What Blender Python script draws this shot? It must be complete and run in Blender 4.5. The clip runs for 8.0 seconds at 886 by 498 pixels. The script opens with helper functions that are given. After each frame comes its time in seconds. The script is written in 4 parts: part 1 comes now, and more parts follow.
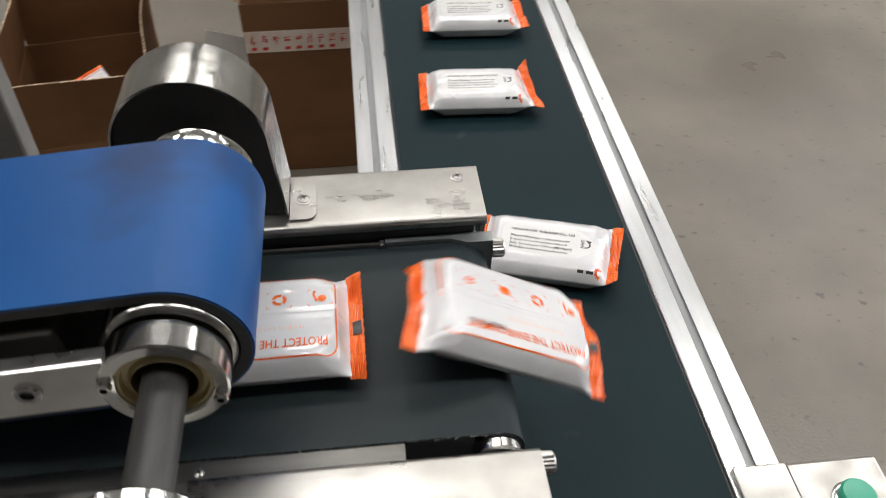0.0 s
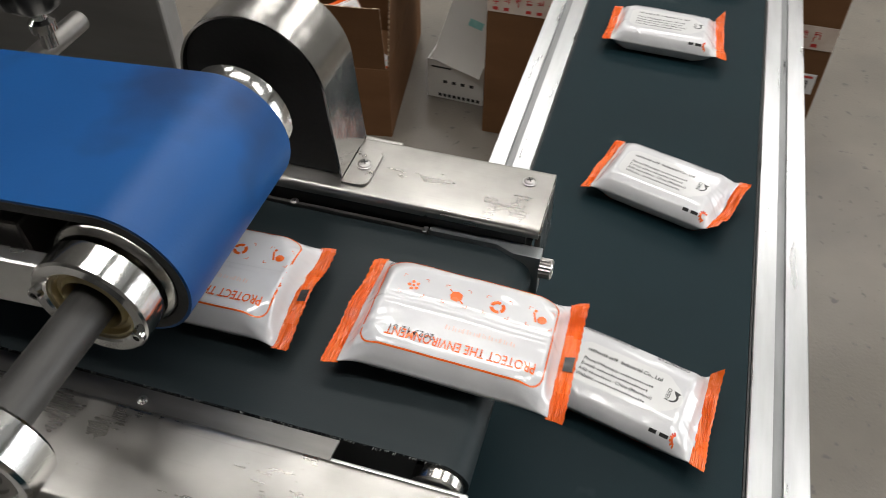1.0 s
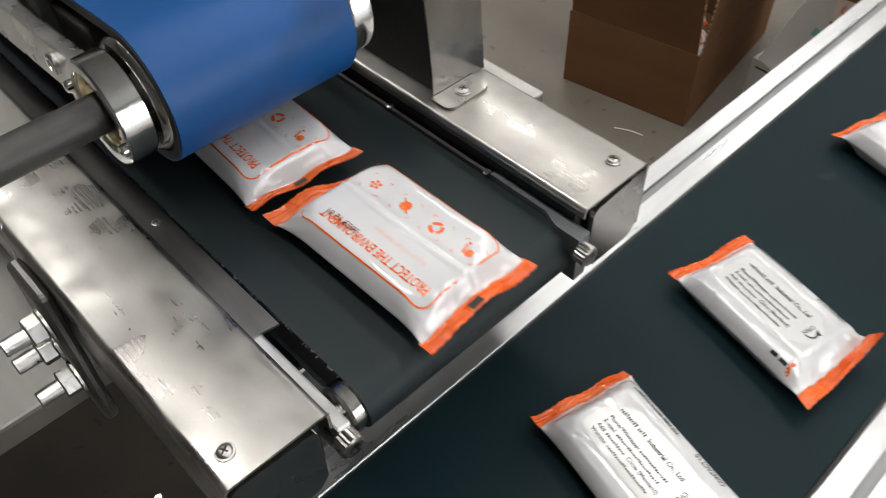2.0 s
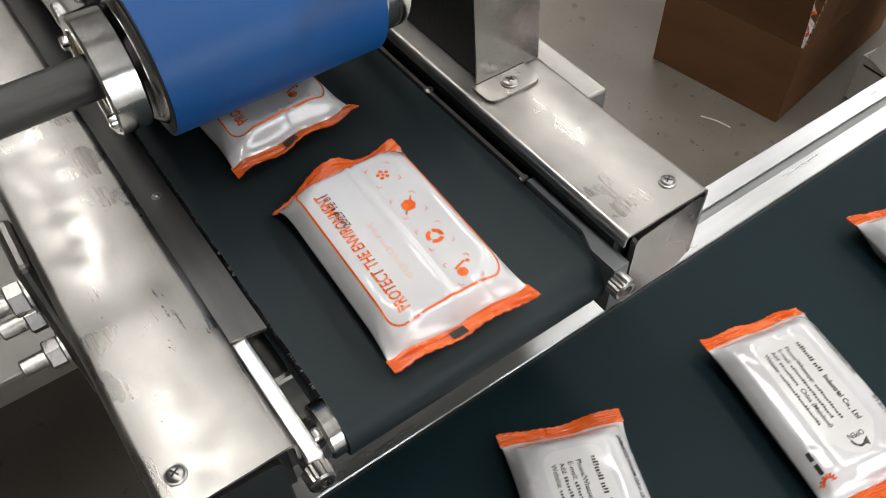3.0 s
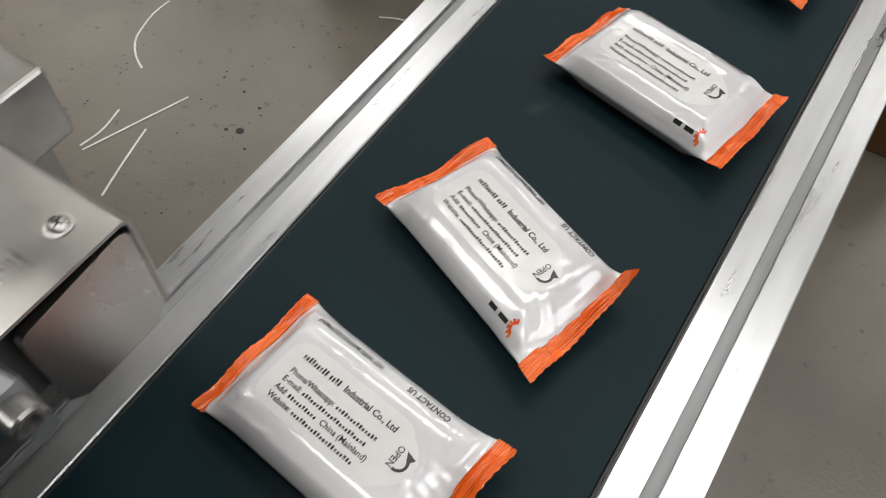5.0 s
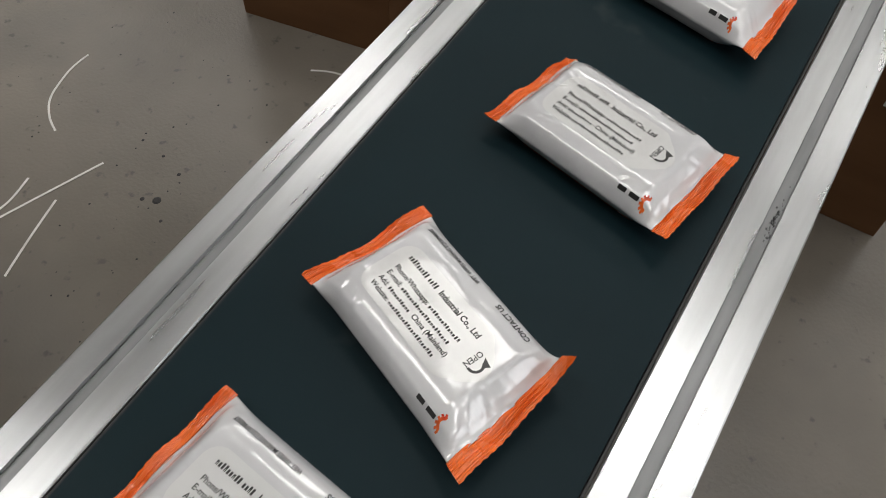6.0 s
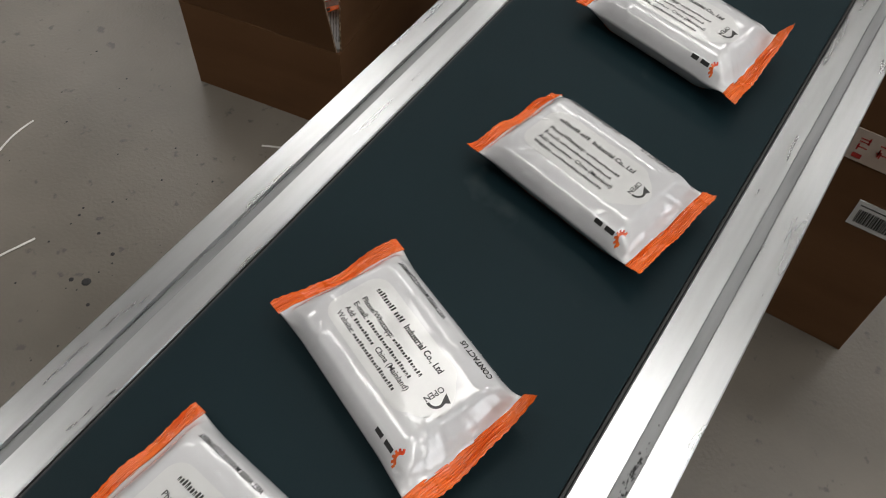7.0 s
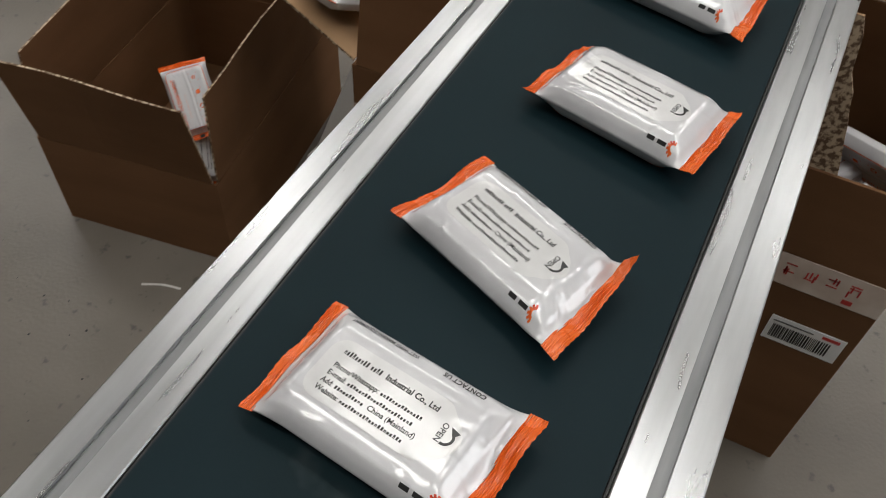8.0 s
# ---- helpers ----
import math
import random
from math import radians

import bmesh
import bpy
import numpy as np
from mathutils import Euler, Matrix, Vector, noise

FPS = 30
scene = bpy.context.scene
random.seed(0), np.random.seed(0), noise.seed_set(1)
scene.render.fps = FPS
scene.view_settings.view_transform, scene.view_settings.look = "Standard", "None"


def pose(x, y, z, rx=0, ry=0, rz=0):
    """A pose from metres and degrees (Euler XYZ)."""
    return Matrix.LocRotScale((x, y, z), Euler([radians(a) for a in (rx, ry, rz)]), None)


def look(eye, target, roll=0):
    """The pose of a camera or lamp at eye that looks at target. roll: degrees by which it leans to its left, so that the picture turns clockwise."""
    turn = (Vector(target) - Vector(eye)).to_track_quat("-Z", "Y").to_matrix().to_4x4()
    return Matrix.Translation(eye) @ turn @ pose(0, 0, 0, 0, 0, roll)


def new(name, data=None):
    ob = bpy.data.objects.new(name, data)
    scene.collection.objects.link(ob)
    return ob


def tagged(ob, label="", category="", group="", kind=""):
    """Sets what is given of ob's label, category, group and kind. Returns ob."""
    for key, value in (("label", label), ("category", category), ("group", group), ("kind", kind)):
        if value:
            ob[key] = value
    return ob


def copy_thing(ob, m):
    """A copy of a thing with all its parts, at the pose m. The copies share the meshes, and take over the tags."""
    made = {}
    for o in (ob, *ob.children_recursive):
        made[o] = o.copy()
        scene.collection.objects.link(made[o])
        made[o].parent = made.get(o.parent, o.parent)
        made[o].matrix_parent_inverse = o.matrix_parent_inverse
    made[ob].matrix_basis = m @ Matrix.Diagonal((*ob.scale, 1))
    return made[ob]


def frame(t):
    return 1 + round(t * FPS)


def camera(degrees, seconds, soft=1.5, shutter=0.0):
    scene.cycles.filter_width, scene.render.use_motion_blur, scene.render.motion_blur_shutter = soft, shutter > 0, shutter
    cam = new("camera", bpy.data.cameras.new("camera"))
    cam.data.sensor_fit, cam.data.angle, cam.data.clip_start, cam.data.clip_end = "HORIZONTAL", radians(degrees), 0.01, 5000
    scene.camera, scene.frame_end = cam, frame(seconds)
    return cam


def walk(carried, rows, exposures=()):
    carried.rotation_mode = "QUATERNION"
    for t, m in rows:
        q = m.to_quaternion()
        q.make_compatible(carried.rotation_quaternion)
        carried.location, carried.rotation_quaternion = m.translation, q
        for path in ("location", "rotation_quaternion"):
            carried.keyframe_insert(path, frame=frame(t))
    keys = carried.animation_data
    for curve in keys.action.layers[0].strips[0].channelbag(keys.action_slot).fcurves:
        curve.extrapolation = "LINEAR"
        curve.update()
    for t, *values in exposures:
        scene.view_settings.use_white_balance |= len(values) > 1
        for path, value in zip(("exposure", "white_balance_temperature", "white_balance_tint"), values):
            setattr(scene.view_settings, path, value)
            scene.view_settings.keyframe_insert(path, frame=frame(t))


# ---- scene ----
Z = 0.70            # height of the collecting conveyor's rails over the floor
HALF = math.pi / 2

EXPO, LAMP_W, SIDE_W = -0.80, 99.0, 330.0     # stops; watts of a ceiling lamp and of the added side light

# ---- camera ----
cam = camera(56.67, 8.0, soft=0.75, shutter=0.25)
walk(cam, [
    (0.0, pose(-0.0315, -0.2758, 1.2052, 46.180, -0.564, -6.315)),
    (0.2, pose(0.0119, -0.2866, 1.2106, 45.303, -0.480, 0.206)),
    (0.5, pose(0.0406, -0.2705, 1.2025, 45.541, -0.252, 7.313)),
    (0.7, pose(0.0560, -0.2490, 1.1953, 44.879, -0.253, 10.755)),
    (1.0, pose(0.0869, -0.2265, 1.1910, 44.024, -0.064, 16.546)),
    (1.2, pose(0.1214, -0.2146, 1.1803, 44.298, 0.376, 22.151)),
    (1.3, pose(0.1498, -0.2103, 1.1740, 44.780, 1.411, 25.616)),
    (1.5, pose(0.1929, -0.1891, 1.1856, 42.904, 1.649, 32.026)),
    (1.7, pose(0.2281, -0.1648, 1.1828, 42.374, 2.257, 38.949)),
    (2.0, pose(0.2176, -0.1443, 1.1600, 42.372, 1.274, 46.287)),
    (2.2, pose(0.1954, -0.1214, 1.1481, 41.836, 1.082, 49.798)),
    (3.3, pose(0.1979, -0.0843, 1.1384, 38.668, 1.857, 54.874)),
    (3.4, pose(0.2079, -0.0819, 1.1352, 38.439, 2.517, 54.729)),
    (3.5, pose(0.2109, -0.0836, 1.1265, 38.183, 2.198, 53.976)),
    (3.6, pose(0.2167, -0.0846, 1.1200, 37.998, 2.008, 53.151)),
    (4.0, pose(0.2249, -0.0729, 1.0864, 36.223, 1.401, 47.589)),
    (4.5, pose(0.2106, -0.0023, 1.0587, 34.673, -0.294, 37.938)),
    (4.7, pose(0.2048, 0.0381, 1.0562, 34.269, -0.494, 34.893)),
    (5.8, pose(0.2012, 0.2423, 1.0581, 33.493, -0.599, 31.201)),
    (6.0, pose(0.2024, 0.2775, 1.0615, 33.489, -0.696, 31.680)),
    (6.5, pose(0.2116, 0.3536, 1.0615, 34.275, -1.436, 33.417)),
    (7.0, pose(0.2170, 0.4272, 1.0646, 35.613, -1.655, 33.613)),
    (7.5, pose(0.2086, 0.4956, 1.0641, 37.785, -1.549, 30.678)),
    (8.0, pose(0.1921, 0.5733, 1.0607, 39.830, -2.281, 26.990)),
], exposures=((0.0, EXPO + 0.18), (0.5, EXPO + 0.12), (2.2, EXPO), (3.5, EXPO - 0.05), (4.0, EXPO + 0.06), (4.6, EXPO - 0.05), (6.0, EXPO - 0.58), (7.0, EXPO - 0.58), (8.0, EXPO - 0.48)))

# ---- world and light ----
world = bpy.data.worlds.new("world")
scene.world = world
world.use_nodes = True
wn = world.node_tree
sky = wn.nodes.new("ShaderNodeTexSky")
sky.sky_type = "NISHITA"
sky.sun_disc = False
sky.sun_elevation, sky.sun_rotation = radians(40), radians(60)
wn.nodes["Background"].inputs[1].default_value = 0.10
wn.links.new(sky.outputs[0], wn.nodes["Background"].inputs[0])


def area_lamp(name, m, sx, sy, power, colour):
    data = bpy.data.lights.new(name, "AREA")
    data.shape, data.size, data.size_y, data.energy, data.color = "RECTANGLE", sx, sy, power, colour
    ob = new(name, data)
    ob.matrix_world = m
    return ob


CEIL = 5.6
LAMP_ROWS = [(-5.4, -0.25), (-1.8, -0.25), (1.8, -0.25), (5.4, -0.25), (-0.4, 2.75), (3.2, 2.75), (-4.0, 4.4), (-7.4, 4.4), (-1.8, 6.6), (1.8, 6.6), (5.4, 6.6)]
for lx, ly in LAMP_ROWS:
    area_lamp("ceiling_lamp", pose(lx, ly, CEIL - 0.14), 2.4, 0.70, LAMP_W, (1.0, 0.98, 0.95))
# unseen helper: low side light through an opening added in the hall's east wall
area_lamp("added_side_light", look((8.85, 2.5, 2.1), (0, 2.5, 0.9)), 5.0, 3.6, SIDE_W, (0.97, 0.98, 1.0))


# ---- materials ----
def material(name, a, b, rough=0.5, metal=0.0, scale=8.0, fine=120.0, bump=0.1, stretch=(1, 1, 1), rough_var=0.12,
             coat=0.0, spec=0.5, spread=(0.35, 0.68), detail=6.0, depth=0.002):
    """Principled surface: two colours mixed by a coarse noise, a fine noise for relief, and uneven gloss."""
    m = bpy.data.materials.new(name)
    m.use_nodes = True
    t = m.node_tree
    N, L = t.nodes, t.links
    p = N["Principled BSDF"]
    co = N.new("ShaderNodeTexCoord")
    mp = N.new("ShaderNodeMapping")
    mp.inputs["Scale"].default_value = stretch
    L.new(co.outputs["Object"], mp.inputs[0])
    n1 = N.new("ShaderNodeTexNoise")
    n1.inputs["Scale"].default_value, n1.inputs["Detail"].default_value = scale, detail
    L.new(mp.outputs[0], n1.inputs["Vector"])
    ramp = N.new("ShaderNodeValToRGB")
    ramp.color_ramp.elements[0].position, ramp.color_ramp.elements[1].position = spread
    ramp.color_ramp.elements[0].color, ramp.color_ramp.elements[1].color = (*a, 1), (*b, 1)
    L.new(n1.outputs["Fac"], ramp.inputs[0])
    L.new(ramp.outputs[0], p.inputs["Base Color"])
    n2 = N.new("ShaderNodeTexNoise")
    n2.inputs["Scale"].default_value, n2.inputs["Detail"].default_value = fine, 4
    L.new(mp.outputs[0], n2.inputs["Vector"])
    mr = N.new("ShaderNodeMapRange")
    mr.inputs["To Min"].default_value, mr.inputs["To Max"].default_value = max(0.02, rough - rough_var), min(1, rough + rough_var)
    L.new(n1.outputs["Fac"], mr.inputs["Value"])
    L.new(mr.outputs[0], p.inputs["Roughness"])
    bp = N.new("ShaderNodeBump")
    bp.inputs["Strength"].default_value, bp.inputs["Distance"].default_value = bump, depth
    L.new(n2.outputs["Fac"], bp.inputs["Height"])
    L.new(bp.outputs[0], p.inputs["Normal"])
    p.inputs["Metallic"].default_value = metal
    p.inputs["Coat Weight"].default_value = coat
    p.inputs["Specular IOR Level"].default_value = spec
    return m


def spots(m, colour, scale, low, high, amount=1.0):
    """Adds specks of another colour where a cell noise peaks."""
    t = m.node_tree
    N, L = t.nodes, t.links
    p = N["Principled BSDF"]
    old = p.inputs["Base Color"].links[0].from_socket
    co = N.new("ShaderNodeTexCoord")
    n = N.new("ShaderNodeTexNoise")
    n.inputs["Scale"].default_value, n.inputs["Detail"].default_value = scale, 3
    L.new(co.outputs["Object"], n.inputs["Vector"])
    mr = N.new("ShaderNodeMapRange")
    mr.inputs["From Min"].default_value, mr.inputs["From Max"].default_value = low, high
    mr.inputs["To Max"].default_value = amount
    L.new(n.outputs["Fac"], mr.inputs["Value"])
    mix = N.new("ShaderNodeMix")
    mix.data_type = "RGBA"
    L.new(mr.outputs[0], mix.inputs["Factor"])
    L.new(old, mix.inputs["A"])
    mix.inputs["B"].default_value = (*colour, 1)
    L.new(mix.outputs["Result"], p.inputs["Base Color"])
    return m


def glow(name, colour, strength):
    m = bpy.data.materials.new(name)
    m.use_nodes = True
    p = m.node_tree.nodes["Principled BSDF"]
    p.inputs["Emission Color"].default_value = (*colour, 1)
    p.inputs["Emission Strength"].default_value = strength
    return m


CONCRETE = spots(spots(material("concrete", (0.116, 0.102, 0.084), (0.190, 0.169, 0.141), 0.34, 0, 2.2, 160, 0.25, rough_var=0.15),
                       (0.115, 0.105, 0.092), 4.0, 0.52, 0.72, 0.6), (0.07, 0.065, 0.06), 40.0, 0.64, 0.72, 0.8)
PLASTER = material("plaster", (0.30, 0.29, 0.27), (0.36, 0.35, 0.33), 0.8, 0, 1.2, 60, 0.1)
CEILING = material("ceiling_paint", (0.34, 0.34, 0.335), (0.40, 0.40, 0.395), 0.8, 0, 0.8, 40, 0.05)
def handled(m, smear=0.16, scratch=0.06):
    """Uneven gloss of handled sheet metal: smears, fine grain along its length and a few crossing scratches."""
    t = m.node_tree
    N, L = t.nodes, t.links
    p = N["Principled BSDF"]
    old = p.inputs["Roughness"].links[0].from_socket
    co = N.new("ShaderNodeTexCoord")
    total = old
    for stretch, turn, scale, amount, low, high in (((1, 1, 1), 0, 55, smear, 0.42, 0.66), ((0.6, 1.6, 1), 0.5, 9, smear, 0.45, 0.62), ((1, 60, 1), 0, 14, scratch, 0.3, 0.7), ((1, 110, 1), 0.9, 7, scratch * 2.0, 0.62, 0.72), ((1, 120, 1), -0.6, 6, scratch * 2.0, 0.64, 0.74)):
        mp = N.new("ShaderNodeMapping")
        mp.inputs["Scale"].default_value = stretch
        mp.inputs["Rotation"].default_value = (0, 0, turn)
        L.new(co.outputs["Object"], mp.inputs[0])
        n = N.new("ShaderNodeTexNoise")
        n.inputs["Scale"].default_value, n.inputs["Detail"].default_value = scale, 7
        L.new(mp.outputs[0], n.inputs["Vector"])
        mr = N.new("ShaderNodeMapRange")
        mr.inputs["From Min"].default_value, mr.inputs["From Max"].default_value = low, high
        mr.inputs["To Max"].default_value = amount
        L.new(n.outputs["Fac"], mr.inputs["Value"])
        add = N.new("ShaderNodeMath")
        L.new(total, add.inputs[0])
        L.new(mr.outputs[0], add.inputs[1])
        total = add.outputs[0]
    L.new(total, p.inputs["Roughness"])
    return m


STEEL = handled(spots(spots(material("stainless_steel", (0.32, 0.309, 0.292), (0.45, 0.437, 0.413), 0.24, 1.0, 14, 30, 0.05, stretch=(1, 1.5, 1.5), rough_var=0.08),
                (0.27, 0.255, 0.235), 26.0, 0.58, 0.84, 0.25), (0.12, 0.11, 0.10), 170.0, 0.71, 0.77, 0.2))
STEEL_DARK = material("dull_steel", (0.19, 0.183, 0.175), (0.29, 0.28, 0.265), 0.42, 1.0, 10, 200, 0.05, stretch=(1, 5, 5))
FRAME_STEEL = material("brushed_frame", (0.22, 0.21, 0.20), (0.29, 0.28, 0.265), 0.5, 0.45, 6, 200, 0.06, stretch=(1, 5, 5))
POLISHED = material("polished_steel", (0.36, 0.35, 0.335), (0.52, 0.51, 0.49), 0.20, 1.0, 22, 60, 0.20, rough_var=0.08)
CHROME = material("chrome", (0.60, 0.60, 0.59), (0.72, 0.72, 0.71), 0.14, 1.0, 30, 300, 0.03, rough_var=0.05)
BOLT = material("bolt_steel", (0.32, 0.31, 0.30), (0.50, 0.49, 0.47), 0.3, 1.0, 60, 400, 0.1)
BRASS = material("bearing_brass", (0.42, 0.36, 0.22), (0.52, 0.45, 0.28), 0.32, 1.0, 40, 300, 0.05)
ALU = spots(material("anodised_aluminium", (0.50, 0.512, 0.52), (0.58, 0.59, 0.598), 0.29, 0.92, 18, 500, 0.02, stretch=(6, 0.7, 6), rough_var=0.06),
            (0.44, 0.44, 0.435), 24.0, 0.60, 0.84, 0.12)
ALU_SLOT = material("grey_slot_strip", (0.20, 0.205, 0.21), (0.27, 0.275, 0.28), 0.38, 0.15, 20, 300, 0.05, stretch=(6, 0.7, 6))
CAST = material("dull_cast_aluminium", (0.20, 0.215, 0.22), (0.27, 0.285, 0.29), 0.42, 0.75, 30, 250, 0.08)
PLATE = material("plate_steel", (0.36, 0.35, 0.335), (0.44, 0.43, 0.41), 0.27, 1.0, 9, 60, 0.03, rough_var=0.05)
ALU_CAST = material("milled_aluminium", (0.60, 0.60, 0.59), (0.74, 0.74, 0.73), 0.30, 1.0, 30, 250, 0.08)
BELT_GREEN = spots(material("green_pvc_belt", (0.0030, 0.0122, 0.0162), (0.0052, 0.0170, 0.0215), 0.50, 0, 5, 900, 0.15, rough_var=0.07, depth=0.0005, spec=0.13),
                   (0.05, 0.065, 0.066), 22.0, 0.70, 0.82, 0.5)
BELT_A = material("worn_green_belt", (0.0125, 0.0195, 0.022), (0.021, 0.028, 0.031), 0.46, 0, 6, 900, 0.15, stretch=(0.4, 3, 3), depth=0.0005, spec=0.16)
BELT_BLUE = spots(material("blue_pvc_belt", (0.0026, 0.051, 0.185), (0.0045, 0.070, 0.240), 0.44, 0, 6, 700, 0.12, rough_var=0.08, depth=0.0005, spec=0.3),
                  (0.006, 0.024, 0.08), 13.0, 0.50, 0.68, 0.8)
RUBBER = material("black_rubber", (0.010, 0.010, 0.010), (0.022, 0.022, 0.022), 0.55, 0, 20, 300, 0.2)
# near black: painted shade in gaps and hollows, also grease and grit
DARK = material("shade_and_grime_black", (0.012, 0.012, 0.012), (0.02, 0.02, 0.02), 0.7, 0, 10, 100, 0.1)
SHAFT = material("oiled_shaft", (0.032, 0.031, 0.030), (0.058, 0.056, 0.053), 0.46, 0.45, 30, 300, 0.1, stretch=(4, 0.6, 4))
PLASTIC = material("black_plastic", (0.012, 0.012, 0.013), (0.02, 0.02, 0.02), 0.3, 0, 20, 200, 0.05)
CARD = spots(material("brown_cardboard", (0.138, 0.067, 0.030), (0.176, 0.089, 0.042), 0.8, 0, 3.5, 140, 0.2, stretch=(1, 1, 4), rough_var=0.06, spec=0.15),
             (0.135, 0.070, 0.035), 9.0, 0.58, 0.8, 0.6)
CARD_IN = material("cardboard_inside", (0.36, 0.225, 0.125), (0.42, 0.27, 0.155), 0.8, 0, 4, 140, 0.2, stretch=(1, 1, 5), rough_var=0.05, spec=0.15)
CARD_EDGE = material("corrugated_edge", (0.13, 0.075, 0.04), (0.50, 0.38, 0.26), 0.85, 0, 160, 300, 0.6, spread=(0.45, 0.55))
CARD_WHITE = material("white_card", (0.66, 0.65, 0.62), (0.74, 0.73, 0.70), 0.6, 0, 6, 150, 0.1)
TAPE = material("packing_tape", (0.56, 0.45, 0.38), (0.68, 0.60, 0.53), 0.22, 0, 18, 70, 0.4, rough_var=0.08)
PAPER = material("label_paper", (0.74, 0.74, 0.73), (0.80, 0.80, 0.79), 0.5, 0, 20, 200, 0.05)
INK_BLACK = material("black_ink", (0.015, 0.015, 0.015), (0.03, 0.03, 0.03), 0.35, 0, 60, 300, 0.02)
INK_RED = material("red_ink", (0.45, 0.02, 0.02), (0.55, 0.04, 0.03), 0.4, 0, 60, 300, 0.02)
INK_LOGO = material("logo_ink", (0.55, 0.03, 0.015), (0.80, 0.16, 0.02), 0.3, 0, 170, 300, 0.02)
INK_TEAL = material("teal_ink", (0.20, 0.50, 0.47), (0.28, 0.58, 0.55), 0.4, 0, 60, 300, 0.02)
FILM = material("white_film", (0.55, 0.55, 0.565), (0.65, 0.65, 0.66), 0.15, 0, 18, 45, 0.14, rough_var=0.05, coat=0.65, depth=0.003)
FILM_LABEL = material("resealable_label", (0.61, 0.61, 0.605), (0.66, 0.66, 0.655), 0.19, 0, 30, 45, 0.08, rough_var=0.05, coat=0.3)
SEAL = material("orange_film", (0.66, 0.098, 0.010), (0.80, 0.145, 0.016), 0.27, 0, 40, 130, 0.40, rough_var=0.08, coat=0.12, depth=0.002)
INK_ORANGE = material("orange_ink", (0.70, 0.105, 0.014), (0.80, 0.15, 0.02), 0.25, 0, 60, 300, 0.02, coat=0.3)
INK_PINK = material("faded_orange_ink", (0.78, 0.36, 0.24), (0.78, 0.52, 0.42), 0.25, 0, 30, 300, 0.02, coat=0.3)
GREEN_BUTTON = material("green_button", (0.015, 0.24, 0.15), (0.02, 0.30, 0.19), 0.3, 0, 20, 200, 0.02)
FRAY = material("frayed_fibre", (0.07, 0.08, 0.08), (0.17, 0.175, 0.17), 0.7, 0, 30, 200, 0.1)
STRAP = material("white_strap", (0.60, 0.59, 0.56), (0.72, 0.71, 0.68), 0.4, 0, 30, 200, 0.1)
PANEL_GLOW = glow("lamp_diffuser", (1.0, 0.965, 0.91), 7.0)
SIDE_GLOW = glow("side_glow_board", (0.93, 0.97, 1.0), 5.0)


# ---- mesh helpers ----
def part(name, bm, mat, parent=None, label=""):
    """Links a bmesh, given in world space, as one mesh object under a thing or a part."""
    bmesh.ops.recalc_face_normals(bm, faces=bm.faces[:])
    me = bpy.data.meshes.new(name)
    bm.to_mesh(me)
    bm.free()
    for m in (mat if isinstance(mat, (list, tuple)) else [mat]):
        me.materials.append(m)
    ob = new(name, me)
    if parent is not None:
        root = parent
        while root.parent is not None:
            root = root.parent
        me.transform(root.matrix_basis.inverted())
        ob.parent = parent
    return tagged(ob, label)


def thing(name, at, label, category, group="", kind=""):
    ob = new(name)
    ob.empty_display_size = 0.05
    ob.matrix_basis = at if isinstance(at, Matrix) else Matrix.Translation(at)
    return tagged(ob, label, category, group, kind)


def smooth(ob, angle=40):
    ob.data.shade_smooth()
    ob.data.set_sharp_from_angle(angle=radians(angle))
    return ob


def add_box(bm, x0, x1, y0, y1, z0, z1, bevel=0.0, seg=2, m=None, index=0):
    vs = [bm.verts.new((x, y, z)) for x in (x0, x1) for y in (y0, y1) for z in (z0, z1)]
    fs = []
    for q in ((0, 1, 3, 2), (4, 6, 7, 5), (0, 4, 5, 1), (2, 3, 7, 6), (0, 2, 6, 4), (1, 5, 7, 3)):
        fs.append(bm.faces.new([vs[i] for i in q]))
    out = vs
    if bevel:
        es = list({e for f in fs for e in f.edges})
        r = bmesh.ops.bevel(bm, geom=es, offset=bevel, segments=seg, affect="EDGES", profile=0.5)
        out = list({v for f in r["faces"] for v in f.verts} | {v for v in vs if v.is_valid})
        fs = list({f for v in out for f in v.link_faces})
    for f in fs:
        if f.is_valid:
            f.material_index = index
    if m is not None:
        bmesh.ops.transform(bm, matrix=m, verts=[v for v in out if v.is_valid])
    return bm


def box(x0, x1, y0, y1, z0, z1, bevel=0.0, seg=2, m=None):
    return add_box(bmesh.new(), x0, x1, y0, y1, z0, z1, bevel, seg, m)


AXIS = {"x": Matrix.Rotation(HALF, 4, "Y"), "y": Matrix.Rotation(-HALF, 4, "X"), "z": Matrix.Identity(4)}


def add_lathe(bm, profile, axis, at, seg=40, closed=False):
    """Turns a profile of (radius, height) about an axis through a point."""
    m = Matrix.Translation(at) @ AXIS[axis]
    rings = []
    for r, h in profile:
        if r < 1e-6:
            rings.append([bm.verts.new(m @ Vector((0, 0, h)))])
        else:
            rings.append([bm.verts.new(m @ Vector((r * math.cos(2 * math.pi * i / seg), r * math.sin(2 * math.pi * i / seg), h))) for i in range(seg)])
    pairs = list(zip(rings, rings[1:])) + ([(rings[-1], rings[0])] if closed else [])
    for a, b in pairs:
        for i in range(seg):
            j = (i + 1) % seg
            q = [a[i % len(a)], a[j % len(a)], b[j % len(b)], b[i % len(b)]]
            q = [v for k, v in enumerate(q) if v not in q[:k]]
            if len(q) > 2:
                bm.faces.new(q)
    return bm


